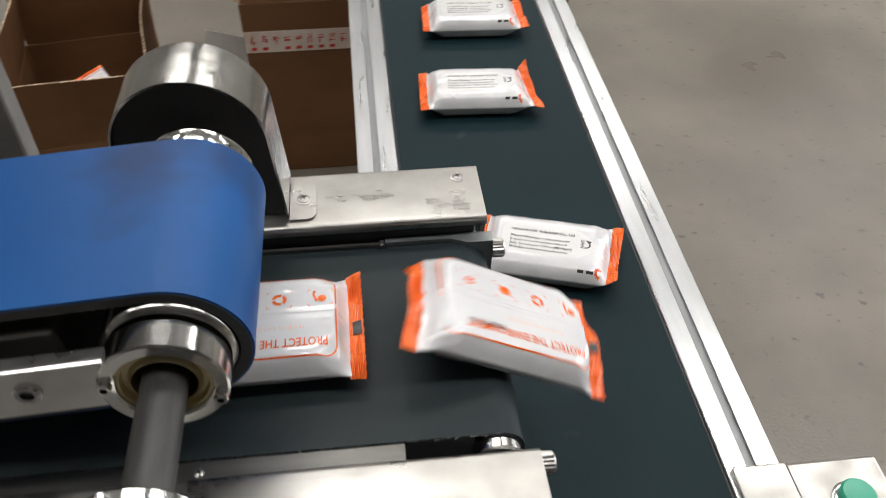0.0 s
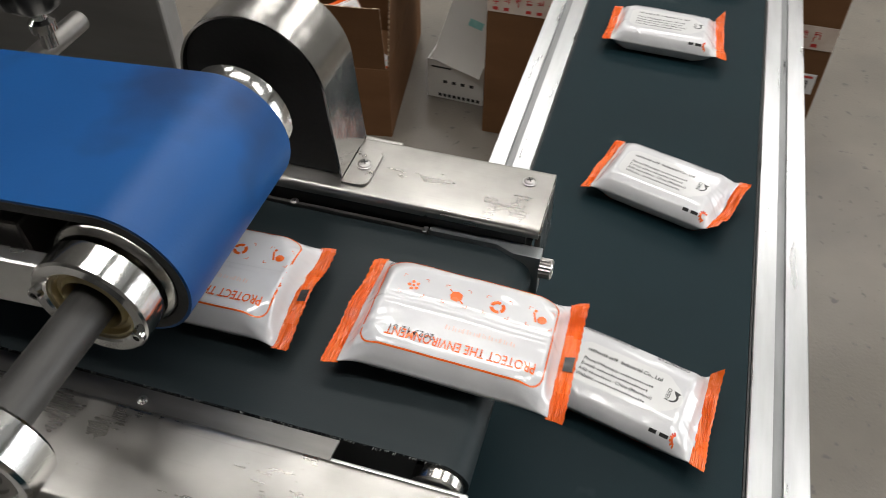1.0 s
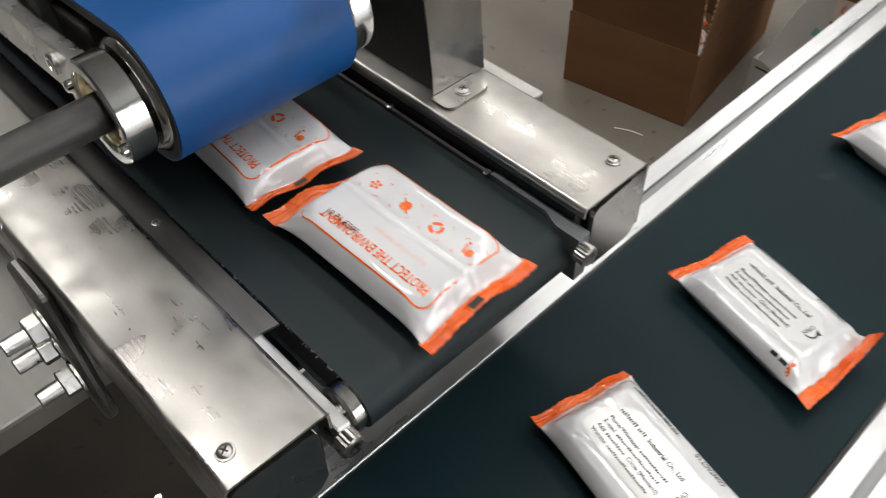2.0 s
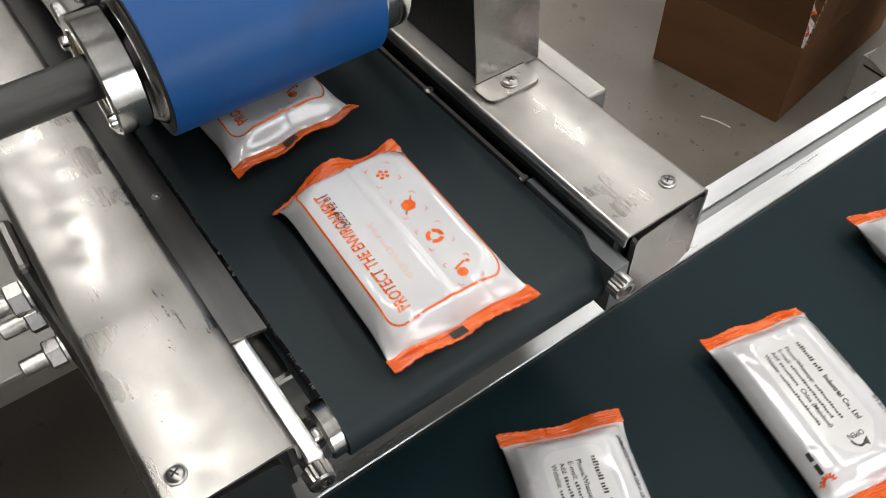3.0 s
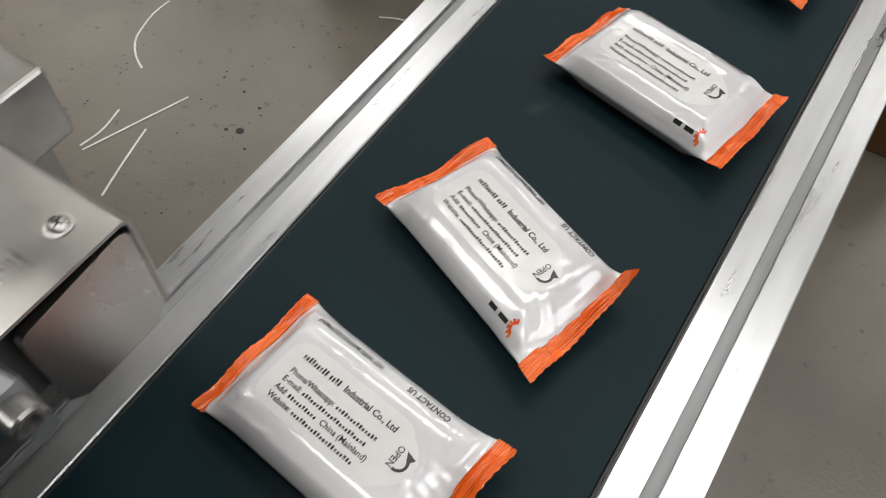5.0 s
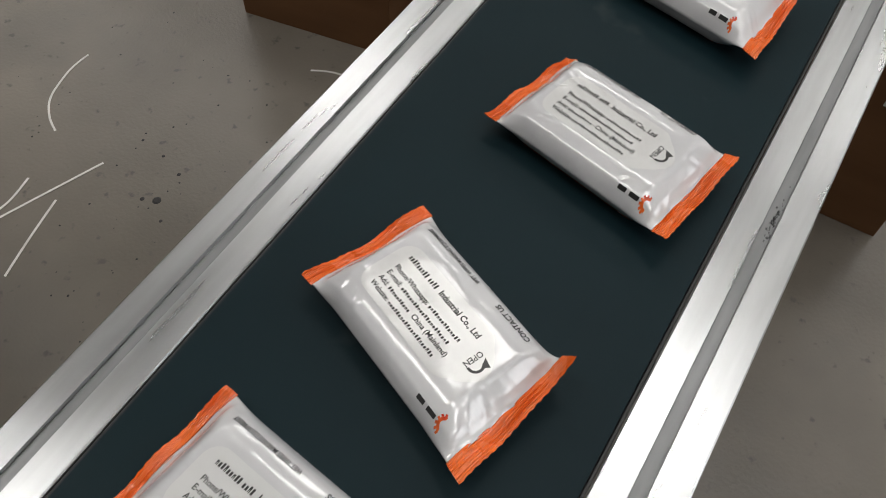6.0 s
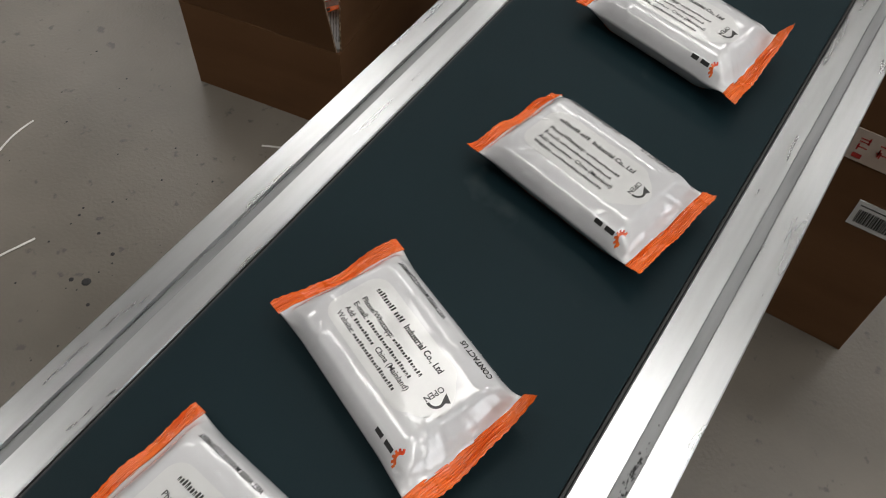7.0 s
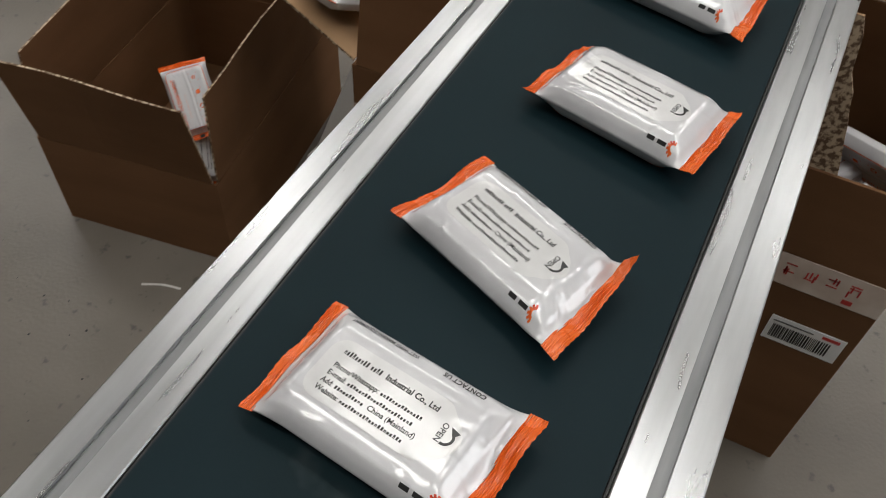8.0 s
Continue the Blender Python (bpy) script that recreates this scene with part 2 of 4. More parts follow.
def lathe(profile, axis, at, seg=40, closed=False):
    return add_lathe(bmesh.new(), profile, axis, at, seg, closed)


def rod(r, h0, h1, axis, at, seg=32, c=0.0006):
    return lathe([(0, h0), (r - c, h0), (r, h0 + c), (r, h1 - c), (r - c, h1), (0, h1)], axis, at, seg)


def prism(points, axis, a, b):
    """A polygon in the plane across an axis, drawn out from a to b. axis y: points are (x, z); axis x: (y, z)."""
    bm = bmesh.new()
    put = {"y": lambda p, h: (p[0], h, p[1]), "x": lambda p, h: (h, p[0], p[1]), "z": lambda p, h: (p[0], p[1], h)}[axis]
    lo = [bm.verts.new(put(p, a)) for p in points]
    hi = [bm.verts.new(put(p, b)) for p in points]
    bm.faces.new(lo)
    bm.faces.new(hi[::-1])
    n = len(points)
    for i in range(n):
        bm.faces.new((lo[i], lo[(i + 1) % n], hi[(i + 1) % n], hi[i]))
    return bm


def shell(outer, inner, axis, a, b):
    """Like prism, between an outer and an inner line of equally many points (open line: a bent sheet)."""
    bm = bmesh.new()
    put = {"y": lambda p, h: (p[0], h, p[1]), "x": lambda p, h: (h, p[0], p[1])}[axis]
    V = [[[bm.verts.new(put(p, h)) for p in line] for h in (a, b)] for line in (outer, inner)]
    n = len(outer)
    return bm, V, n


def sheet(outer, inner, axis, a, b, loop=False):
    bm, V, n = shell(outer, inner, axis, a, b)
    for i in range(n if loop else n - 1):
        j = (i + 1) % n
        bm.faces.new((V[0][0][i], V[0][0][j], V[0][1][j], V[0][1][i]))
        bm.faces.new((V[1][0][i], V[1][1][i], V[1][1][j], V[1][0][j]))
        bm.faces.new((V[0][0][i], V[1][0][i], V[1][0][j], V[0][0][j]))
        bm.faces.new((V[0][1][i], V[0][1][j], V[1][1][j], V[1][1][i]))
    if not loop:
        for i in (0, n - 1):
            bm.faces.new((V[0][0][i], V[0][1][i], V[1][1][i], V[1][0][i]))
    return bm


def stadium(x0, x1, z, r, n=14):
    """Outline of a belt round two rollers whose outer ends lie at x0 and x1."""
    pts = [(x1 - r + r * math.cos(a), z + r * math.sin(a)) for a in np.linspace(HALF, -HALF, n)]
    return pts + [(x0 + r + r * math.cos(a), z + r * math.sin(a)) for a in np.linspace(-HALF, -3 * HALF, n)]


def arc(cx, cz, r, a0, a1, n):
    return [(cx + r * math.cos(radians(a)), cz + r * math.sin(radians(a))) for a in np.linspace(a0, a1, n)]


def tube(points, r, seg=10):
    """A bent round rod through points."""
    bm = bmesh.new()
    rings = []
    pts = [Vector(p) for p in points]
    for i, p in enumerate(pts):
        d = (pts[min(i + 1, len(pts) - 1)] - pts[max(i - 1, 0)]).normalized()
        q = d.to_track_quat("Z", "Y").to_matrix()
        rings.append([bm.verts.new(p + q @ Vector((r * math.cos(2 * math.pi * k / seg), r * math.sin(2 * math.pi * k / seg), 0))) for k in range(seg)])
    for a, b in zip(rings, rings[1:]):
        for k in range(seg):
            bm.faces.new((a[k], a[(k + 1) % seg], b[(k + 1) % seg], b[k]))
    bm.faces.new(rings[0])
    bm.faces.new(rings[-1])
    return bm


def pan_screw(parent, at, axis="z", r=0.0036, name="screw"):
    """A cross-head screw: domed head with a cross cut in, on a washer rim."""
    s = part(name, lathe([(r * 1.25, 0), (r * 1.25, 0.0006), (r, 0.0008), (r * 0.95, r * 0.35), (r * 0.6, r * 0.55), (0, r * 0.6)], axis, at, 20), BOLT, parent)
    smooth(s)
    bm = bmesh.new()
    top = r * 0.58
    for k in (0, HALF):
        add_box(bm, -r * 0.55, r * 0.55, -r * 0.1, r * 0.1, top - 0.001, top + 0.0002, m=Matrix.Translation(at) @ AXIS[axis] @ Matrix.Rotation(k + 0.5, 4, "Z"))
    part("cross_slot", bm, RUBBER, s)
    return s


def cap_screw(parent, at, axis, r=0.006, h=0.008, name="cap_screw"):
    """A socket-head screw with a knurled rim and a dark hexagon socket."""
    bm = bmesh.new()
    prof = [(0, 0), (r, 0), (r, h - 0.001), (r - 0.001, h), (r * 0.58, h), (r * 0.52, h - 0.003), (0, h - 0.003)]
    add_lathe(bm, prof, axis, at, 36)
    centre = Vector(at)
    along = AXIS[axis].to_3x3() @ Vector((0, 0, 1))
    for i, v in enumerate(bm.verts):
        d = v.co - centre
        side = d - along * d.dot(along)
        if side.length > r * 0.97:
            v.co += side * (0.05 if i % 2 else -0.05)
    ob = smooth(part(name, bm, BOLT, parent), 30)
    part("socket", lathe([(0, h - 0.0028), (r * 0.5, h - 0.0028), (r * 0.5, h - 0.0026), (0, h - 0.0026)], axis, at, 6), RUBBER, ob)
    return ob


# ---- hall ----
tagged(part("floor", box(-9, 9, -9, 9, -0.2, 0), CONCRETE), "grey-brown scuffed concrete factory floor", "floor", kind="structure")
for nm, a in (("wall_west", (-9.2, -9, -9, 9)), ("wall_north", (-9.2, 9.2, 9, 9.2)), ("wall_south", (-9.2, 9.2, -9.2, -9))):
    tagged(part(nm, box(*a, 0, CEIL + 0.2), PLASTER), "plain pale plastered hall wall", "wall", kind="structure")
# east wall, its opening added to let the side light in
bm = bmesh.new()
for a in ((-9, 0.0, 0, CEIL + 0.2), (5.0, 9, 0, CEIL + 0.2), (0.0, 5.0, 3.9, CEIL + 0.2)):
    add_box(bm, 9, 9.2, *a)
tagged(part("wall_east", bm, PLASTER), "pale hall wall with a wide opening added for side light", "wall", kind="structure")
# unseen glowing board, added behind that opening
tagged(part("backdrop", box(9.6, 9.7, -1.5, 6.5, -0.2, 5), SIDE_GLOW), "bright plain glowing board added outside the east wall's opening", "daylight", kind="structure")
tagged(part("ceiling", box(-9.2, 9.2, -9.2, 9.2, CEIL, CEIL + 0.2), CEILING), "pale painted hall ceiling", "ceiling", kind="structure")
for lx, ly in LAMP_ROWS:
    lamp = thing("ceiling_light", (lx, ly, CEIL), "broad white ceiling light with a glowing diffuser", "lamp", "ceiling lights")
    part("frame", box(lx - 1.25, lx + 1.25, ly - 0.39, ly + 0.39, CEIL - 0.09, CEIL - 0.001, 0.01), CARD_WHITE, lamp)
    part("diffuser", box(lx - 1.2, lx + 1.2, ly - 0.35, ly + 0.35, CEIL - 0.115, CEIL - 0.091, 0.008), PANEL_GLOW, lamp, "glowing white diffuser")


# ---- collecting conveyor ----
BX0, BX1, BY0, BY1 = -0.040, 0.2425, -0.62, 2.35


def profile_rail(parent, x0, x1, slot):
    """Slotted aluminium profile, 40 mm wide, with the slot cut into its top."""
    z1, z0, d, w = Z, Z - 0.08, 0.007, 0.0038
    c = 0.0008
    pts = [(x0, z0), (x1, z0), (x1, z1 - c), (x1 - c, z1), (slot + w, z1), (slot + w, z1 - 0.0022), (slot + 0.0065, z1 - 0.0035), (slot + 0.0065, z1 - d),
           (slot - 0.0065, z1 - d), (slot - 0.0065, z1 - 0.0035), (slot - w, z1 - 0.0022), (slot - w, z1), (x0 + c, z1), (x0, z1 - c)]
    r = part("side_rail", prism(pts, "y", BY0, BY1), ALU, parent, "silver slotted aluminium rail")
    part("slot_strip", box(slot - 0.0036, slot + 0.0036, BY0, BY1, z1 - 0.0065, z1 - 0.0030), ALU_SLOT, r, "grey strip in the slot")
    return r


def collecting_conveyor():
    t = thing("belt_conveyor", (0.1, 0.8, 0), "long dark green belt conveyor with slotted aluminium side rails", "conveyor")
    profile_rail(t, BX0, 0.0, -0.0205)
    right = profile_rail(t, 0.2025, BX1, 0.2220)
    r = 0.035
    zc = Z - 0.0010 - r
    out = [(p[0], p[1]) for p in stadium(BY0 + 0.01, BY1 - 0.01, zc, r)]
    inn = [(p[0], p[1]) for p in stadium(BY0 + 0.012, BY1 - 0.012, zc, r - 0.002)]
    smooth(part("belt", sheet(out, inn, "x", 0.0022, 0.1998, loop=True), BELT_GREEN, t, "dark green belt"))
    # bed coloured near black: the shade in the belt's side gaps is painted
    part("slider_bed", box(0.001, 0.2015, BY0 + 0.05, BY1 - 0.05, Z - 0.014, Z - 0.0040), DARK, t)
    for x in (0.00035, 0.20035):
        part("edge_strip", box(x, x + 0.0018, BY0 + 0.04, BY1 - 0.04, Z - 0.0035, Z - 0.0016, 0.0004), RUBBER, t, "thin black strip along the belt edge")
    for y in (BY0 + 0.046, BY1 - 0.046):
        smooth(part("roller", rod(r - 0.0025, 0.002, 0.2005, "x", (0, y, zc)), STEEL_DARK, t))
    for y in (-0.45, 0.85, 2.15):
        for x in (BX0 + 0.02, BX1 - 0.02):
            leg = part("leg", box(x - 0.02, x + 0.02, y - 0.02, y + 0.02, 0.035, Z - 0.081, 0.002), ALU, t)
            smooth(part("foot", lathe([(0, 0), (0.032, 0), (0.032, 0.008), (0.012, 0.016), (0.007, 0.018), (0.007, 0.036), (0, 0.036)], "z", (x, y, 0), 24), RUBBER, leg))
        part("cross_beam", box(BX0 + 0.041, BX1 - 0.041, y - 0.02, y + 0.02, 0.18, 0.22, 0.002), ALU, t)
    return t


collecting_conveyor()
rng = random.Random(4)
bm = bmesh.new()
for _ in range(60):
    q = rng.uniform(0.0002, 0.0007)
    add_lathe(bm, [(q, 0.00005), (q * 0.6, 0.00025), (0, 0.0003)], "z", (rng.gauss(0.2232, 0.0009), rng.gauss(0.597, 0.008), Z - 0.0030), 7)
tagged(part("grease_smear", bm, DARK), "black grease specks in the rail slot", "smear", kind="stuff")


def control_box():
    t = thing("control_box", (0.27, -0.10, Z), "small stainless control box with a green push button on the rail", "control box")
    bm = box(0.2445, 0.310, -0.200, 0.006, Z - 0.085, Z + 0.004, 0.003)
    part("body", bm, STEEL, t)
    part("mounting_plate", box(0.206, 0.2443, -0.200, 0.006, Z + 0.0005, Z + 0.004, 0.001), STEEL, t)
    b = smooth(part("button_collar", lathe([(0, 0.004), (0.0145, 0.004), (0.0145, 0.008), (0.0125, 0.0095), (0, 0.0095)], "z", (0.277, -0.029, Z), 28), CHROME, t))
    smooth(part("push_button", lathe([(0, 0.009), (0.0118, 0.009), (0.0118, 0.016), (0.0105, 0.0175), (0, 0.018)], "z", (0.277, -0.029, Z), 28), GREEN_BUTTON, b, "green push button"))


control_box()

# ---- discharge conveyor ----
AZ = Z + 0.135      # top of its belt
AY0, AY1 = -0.035, 0.1125
AX = 0.0437         # tip of its belt


def channel_cover(parent, y0, y1, x0, x1, lip):
    """A folded stainless channel with rounded top edges, open below, and a recessed end plate."""
    z1, z0, r, th = Z + 0.1535, Z + 0.105, 0.004, 0.0015
    zl = {1: (Z + 0.1470, z0), -1: (z0, Z + 0.1405)}[lip]     # the inner side is folded short
    out = [(y0, zl[0])] + arc(y0 + r, z1 - r, r, 180, 90, 6) + arc(y1 - r, z1 - r, r, 90, 0, 6) + [(y1, zl[1])]
    inn = [(y0 + th, zl[0])] + arc(y0 + r, z1 - r, r - th, 180, 90, 6) + arc(y1 - r, z1 - r, r - th, 90, 0, 6) + [(y1 - th, zl[1])]
    c = smooth(part("cover", sheet(out, inn, "x", x0, x1), STEEL, parent, "folded stainless cover"), 30)
    ya, yb = (y0 + 0.0085, y1 - 0.0022) if lip > 0 else (y0 + 0.0022, y1 - 0.0075)
    ha, hb = (Z + 0.1470, Z + 0.1505) if lip > 0 else (Z + 0.1500, Z + 0.1475)
    pts = arc(ya + 0.005, ha - 0.005, 0.005, 180, 90, 5) + arc(yb - 0.005, hb - 0.005, 0.005, 90, 0, 5) + [(yb, Z + 0.107), (yb - 0.006, Z + 0.1), (ya + 0.006, Z + 0.1), (ya, Z + 0.106)]
    # solid black filler, so the gap round the end plate looks shaded
    part("inside", box(x0 + 0.002, x1 - 0.008, y0 + 0.0030, y1 - 0.0030, Z + 0.1080, z1 - 0.0018), DARK, c, "black filler block, painted shade under the cover")
    part("end_plate", prism(pts, "x", x1 - 0.0030, x1 + 0.0004), PLATE, c)
    return c


def discharge_conveyor():
    t = thing("discharge_conveyor", (-0.4, 0.03, 0), "stainless discharge conveyor with a worn dark green belt", "conveyor")
    r = 0.0155
    zc = AZ - r
    o = stadium(-0.95, AX, zc, r)
    i = stadium(-0.948, AX - 0.002, zc, r - 0.002)
    smooth(part("belt", sheet(o, i, "y", AY0, AY1, loop=True), BELT_A, t, "worn dark green belt with frayed edges"))
    smooth(part("tip_roller", lathe([(0, -0.0452), (0.004, -0.0452), (0.004, -0.043), (0.0120, -0.0425), (0.0133, -0.0412), (0.0133, 0.1125), (0.004, 0.1128), (0, 0.1128)], "y", (AX - r, 0, zc), 32), POLISHED, t, "bright tip roller"))
    rear = channel_cover(t, 0.1155, 0.1710, -0.95, 0.0440, 1)
    front = channel_cover(t, -0.1105, -0.0560, -0.95, 0.0445, -1)
    for c, y in ((rear, 0.157), (front, -0.099)):
        pan_screw(c, (0.0295, y, Z + 0.1535))
        pan_screw(c, (-0.36, y, Z + 0.1535))
    # side plates and take-up blocks beside the belt
    pts = [(-0.95, Z + 0.10), (-0.0228, Z + 0.10), (-0.0228, Z + 0.1375), (-0.95, Z + 0.1375)]
    ps = part("side_plate", prism(pts, "y", 0.1130, 0.1153), STEEL_DARK, t)
    tb = part("take_up_block", prism([(-0.0225, 0.1131), (0.0200, 0.1131), (0.0310, 0.1085), (0.0475, 0.1085), (0.0475, 0.1178), (-0.0225, 0.1178)], "z", Z + 0.106, Z + 0.1385), CAST, t, "dull cast take-up block")
    smooth(cap_screw(tb, (0.0475, 0.1105, Z + 0.1295), "x"))
    pan_screw(t, (-0.112, 0.1142, Z + 0.1378), "z", 0.0022)
    part("stop_tab", box(-0.0262, -0.0232, 0.1100, 0.1152, Z + 0.1376, Z + 0.1395, 0.0005), STEEL_DARK, t)
    # darker steel and a steeper tilt stand in for the strip's dark reflections
    deck = [(-0.0558, Z + 0.1393), (-0.0378, Z + 0.1352), (-0.0375, Z + 0.1366), (-0.0382, Z + 0.1369), (-0.0554, Z + 0.1408), (-0.0558, Z + 0.1406)]
    part("inner_deck", prism(deck, "x", -0.95, -0.0215), STEEL_DARK, t, "sloping steel strip, darkened for the dark reflection on it")
    pan_screw(t, (-0.125, -0.0455, Z + 0.1386), "z", 0.0022)
    bar = part("take_up_bar", box(-0.10, 0.0470, -0.0556, -0.0475, Z + 0.112, Z + 0.1380, 0.0015), ALU_CAST, t, "bright milled aluminium bar")
    smooth(cap_screw(bar, (0.0470, -0.0530, Z + 0.1310), "x"))
    part("bed", box(-0.92, 0.016, AY0 + 0.002, AY1 - 0.002, zc - 0.0128, zc + 0.0128), DARK, t)
    part("under_frame", box(-0.95, -0.03, -0.104, 0.166, Z + 0.030, Z + 0.078, 0.003), STEEL_DARK, t)
    # clamp on the front side: two bolts and a slotted plate
    cl = part("clamp_plate", box(-0.150, -0.112, -0.1195, -0.1110, Z + 0.03, Z + 0.145, 0.003), STEEL_DARK, t)
    for x, z in ((-0.122, 0.118), (-0.138, 0.085), (-0.122, 0.070)):
        b = smooth(part("clamp_bolt", lathe([(0, -0.024), (0.0040, -0.024), (0.0048, -0.0232), (0.0048, -0.0015), (0.0105, -0.0015), (0.0105, 0.0), (0, 0)], "y", (x, -0.1195, Z + z), 24), BOLT, cl), 30)
        part("nut", lathe([(0.0046, -0.0105), (0.0078, -0.0105), (0.0088, -0.0096), (0.0088, -0.0024), (0.0080, -0.0017), (0.0046, -0.0017)], "y", (x, -0.1195, Z + z), 6), BOLT, b)
    part("motor_bracket", box(-0.30, -0.076, 0.1715, 0.2240, Z + 0.070, Z + 0.110, 0.002), STEEL, t)
    r = random.Random(21)
    bm = bmesh.new()
    for _ in range(420):
        x, q, w = r.uniform(-0.40, 0.030), r.uniform(0.0004, 0.0018), r.uniform(0.0003, 0.0009)
        z = AZ - 0.0006 + r.uniform(-0.0005, 0.0006)
        vs = [bm.verts.new(c) for c in ((x, AY0 + 0.0003, z), (x + w, AY0 + 0.0003, z), (x + w * 0.5 + r.uniform(-0.0006, 0.0006), AY0 - q, z + r.uniform(-0.0006, 0.0004)), (x + w * 0.5, AY0 + 0.0002, z - 0.0004))]
        bm.faces.new(vs[:3])
        bm.faces.new((vs[0], vs[2], vs[3]))
    tagged(part("frayed_edge", bm, FRAY, t, "pale frayed belt fibres"), kind="stuff")
    hook = [(0.014, -0.1120, Z + 0.100), (0.010, -0.1190, Z + 0.094), (0.004, -0.1240, Z + 0.091), (-0.001, -0.1265, Z + 0.093), (-0.003, -0.1270, Z + 0.104)]
    smooth(part("hook_pin", tube(hook, 0.0022), CHROME, t), 60)
    # machine stand below
    part("stand_top", box(-1.9, -0.222, -0.42, 0.16, Z - 0.075, Z - 0.05, 0.003), FRAME_STEEL, t)
    for x in (-1.85, -0.28):
        for y in (-0.36, 0.10):
            part("stand_leg", box(x - 0.03, x + 0.03, y - 0.03, y + 0.03, 0, Z - 0.0755, 0.004), STEEL_DARK, t)
    for x in (-0.85, -0.30):
        part("support_post", box(x - 0.03, x + 0.03, 0.0, 0.06, Z - 0.0495, Z + 0.0295, 0.003), STEEL_DARK, t)
    return t


discharge_conveyor()


# ---- blue press conveyor over it ----
PX, PZ, PR = -0.1235, Z + 0.2188, 0.0368
PY0, PY1 = -0.031, 0.0765


def front_screw(parent, x, y, z, r):
    """Socket screw whose head faces the operator's side."""
    bm = lathe([(0, 0), (r, 0), (r, -0.0022), (r * 0.85, -0.003), (r * 0.5, -0.003), (r * 0.45, -0.001), (0, -0.001)], "y", (x, y, z), 20)
    s = smooth(part("screw", bm, CHROME, parent), 30)
    part("socket", lathe([(0, -0.0012), (r * 0.44, -0.0012), (r * 0.44, -0.0014), (0, -0.0014)], "y", (x, y, z), 6), RUBBER, s)


def press_conveyor():
    t = thing("press_conveyor", (-0.4, 0.03, Z + 0.15), "blue belt press conveyor with bearings and a dark drive shaft", "conveyor")
    o = stadium(-0.45, PX + PR, PZ, PR, 24)
    i = stadium(-0.4485, PX + PR - 0.0015, PZ, PR - 0.0015, 24)
    ii = stadium(-0.444, PX + PR - 0.0062, PZ, PR - 0.0062, 24)
    smooth(part("belt", sheet(o, i, "y", PY0, PY1, loop=True), BELT_BLUE, t, "blue belt with dark smudges"))
    smooth(part("belt_core", sheet(i, ii, "y", PY0 - 0.0004, PY1 + 0.0004, loop=True), RUBBER, t, "black belt core"))
    w = PR - 0.0066
    pul = smooth(part("pulley", lathe([(0.012, PY0 - 0.003), (w - 0.006, PY0 - 0.003), (w - 0.003, PY0 - 0.0035), (w - 0.001, PY0 - 0.002), (w, PY0), (w, PY1), (w - 0.002, PY1 + 0.003), (0.012, PY1 + 0.003)], "y", (PX, 0, PZ), 48), POLISHED, t, "polished steel pulley"))
    # far end cap
    smooth(part("end_cap", lathe([(0.012, 0.0800), (0.0295, 0.0800), (0.0305, 0.0815), (0.0305, 0.0935), (0.0288, 0.0950), (0.012, 0.0950)], "y", (PX, 0, PZ), 40), CHROME, t))
    # arm with bearing housing
    arm = part("side_arm", box(-0.43, PX - 0.018, -0.0465, -0.0370, PZ - 0.0155, PZ + 0.0145, 0.0015), ALU_CAST, t, "bright aluminium side arm")
    front_screw(arm, PX - 0.058, -0.0465, PZ + 0.002, 0.0060)
    front_screw(arm, PX - 0.185, -0.0465, PZ + 0.002, 0.0060)
    hs = smooth(part("bearing_housing", lathe([(0.0205, -0.0370), (0.0265, -0.0370), (0.0275, -0.0380), (0.0275, -0.0515), (0.0265, -0.0525), (0.0215, -0.0525), (0.0205, -0.0515)], "y", (PX, 0, PZ), 48, closed=True), CHROME, t, "polished round bearing housing"), 25)
    smooth(part("bearing", lathe([(0.0102, -0.0395), (0.0140, -0.0500), (0.0158, -0.0475), (0.0180, -0.0475), (0.0188, -0.0503), (0.0204, -0.0503), (0.0204, -0.0385)], "y", (PX, 0, PZ), 48), BRASS, hs, "brass-toned ball bearing"), 25)
    for a in (-25, 165):
        front_screw(hs, PX + 0.0240 * math.cos(radians(a)), -0.0525, PZ + 0.0240 * math.sin(radians(a)), 0.0032)
    smooth(part("drive_shaft", rod(0.0100, -0.1330, 0.110, "y", (PX, 0, PZ)), SHAFT, t, "dark oiled drive shaft"))
    d = smooth(part("outer_bearing", lathe([(0.0200, -0.1145), (0.0250, -0.1145), (0.0265, -0.1160), (0.0265, -0.1305), (0.0250, -0.1320), (0.0215, -0.1320), (0.0200, -0.1305)], "y", (PX, 0, PZ), 48, closed=True), CHROME, t, "polished outer bearing housing"), 25)
    smooth(part("bearing_ring", lathe([(0.0101, -0.1155), (0.0101, -0.1312), (0.0130, -0.1312), (0.0136, -0.1300), (0.0168, -0.1300), (0.0174, -0.1312), (0.0199, -0.1312), (0.0199, -0.1155)], "y", (PX, 0, PZ), 48), STEEL_DARK, d), 25)
    part("inner_slide", box(-0.42, PX - 0.045, -0.030, 0.066, PZ - 0.012, PZ + 0.020, 0.002), STEEL_DARK, t)
    part("tension_block", box(PX - 0.100, PX - 0.085, -0.0365, -0.0275, PZ - 0.010, PZ + 0.028, 0.001), RUBBER, t)
    # hanger that ties the arm to the frame behind
    part("far_arm", box(-0.43, PX - 0.03, 0.0950, 0.1020, PZ - 0.0155, PZ + 0.0145, 0.0015), ALU_CAST, t)
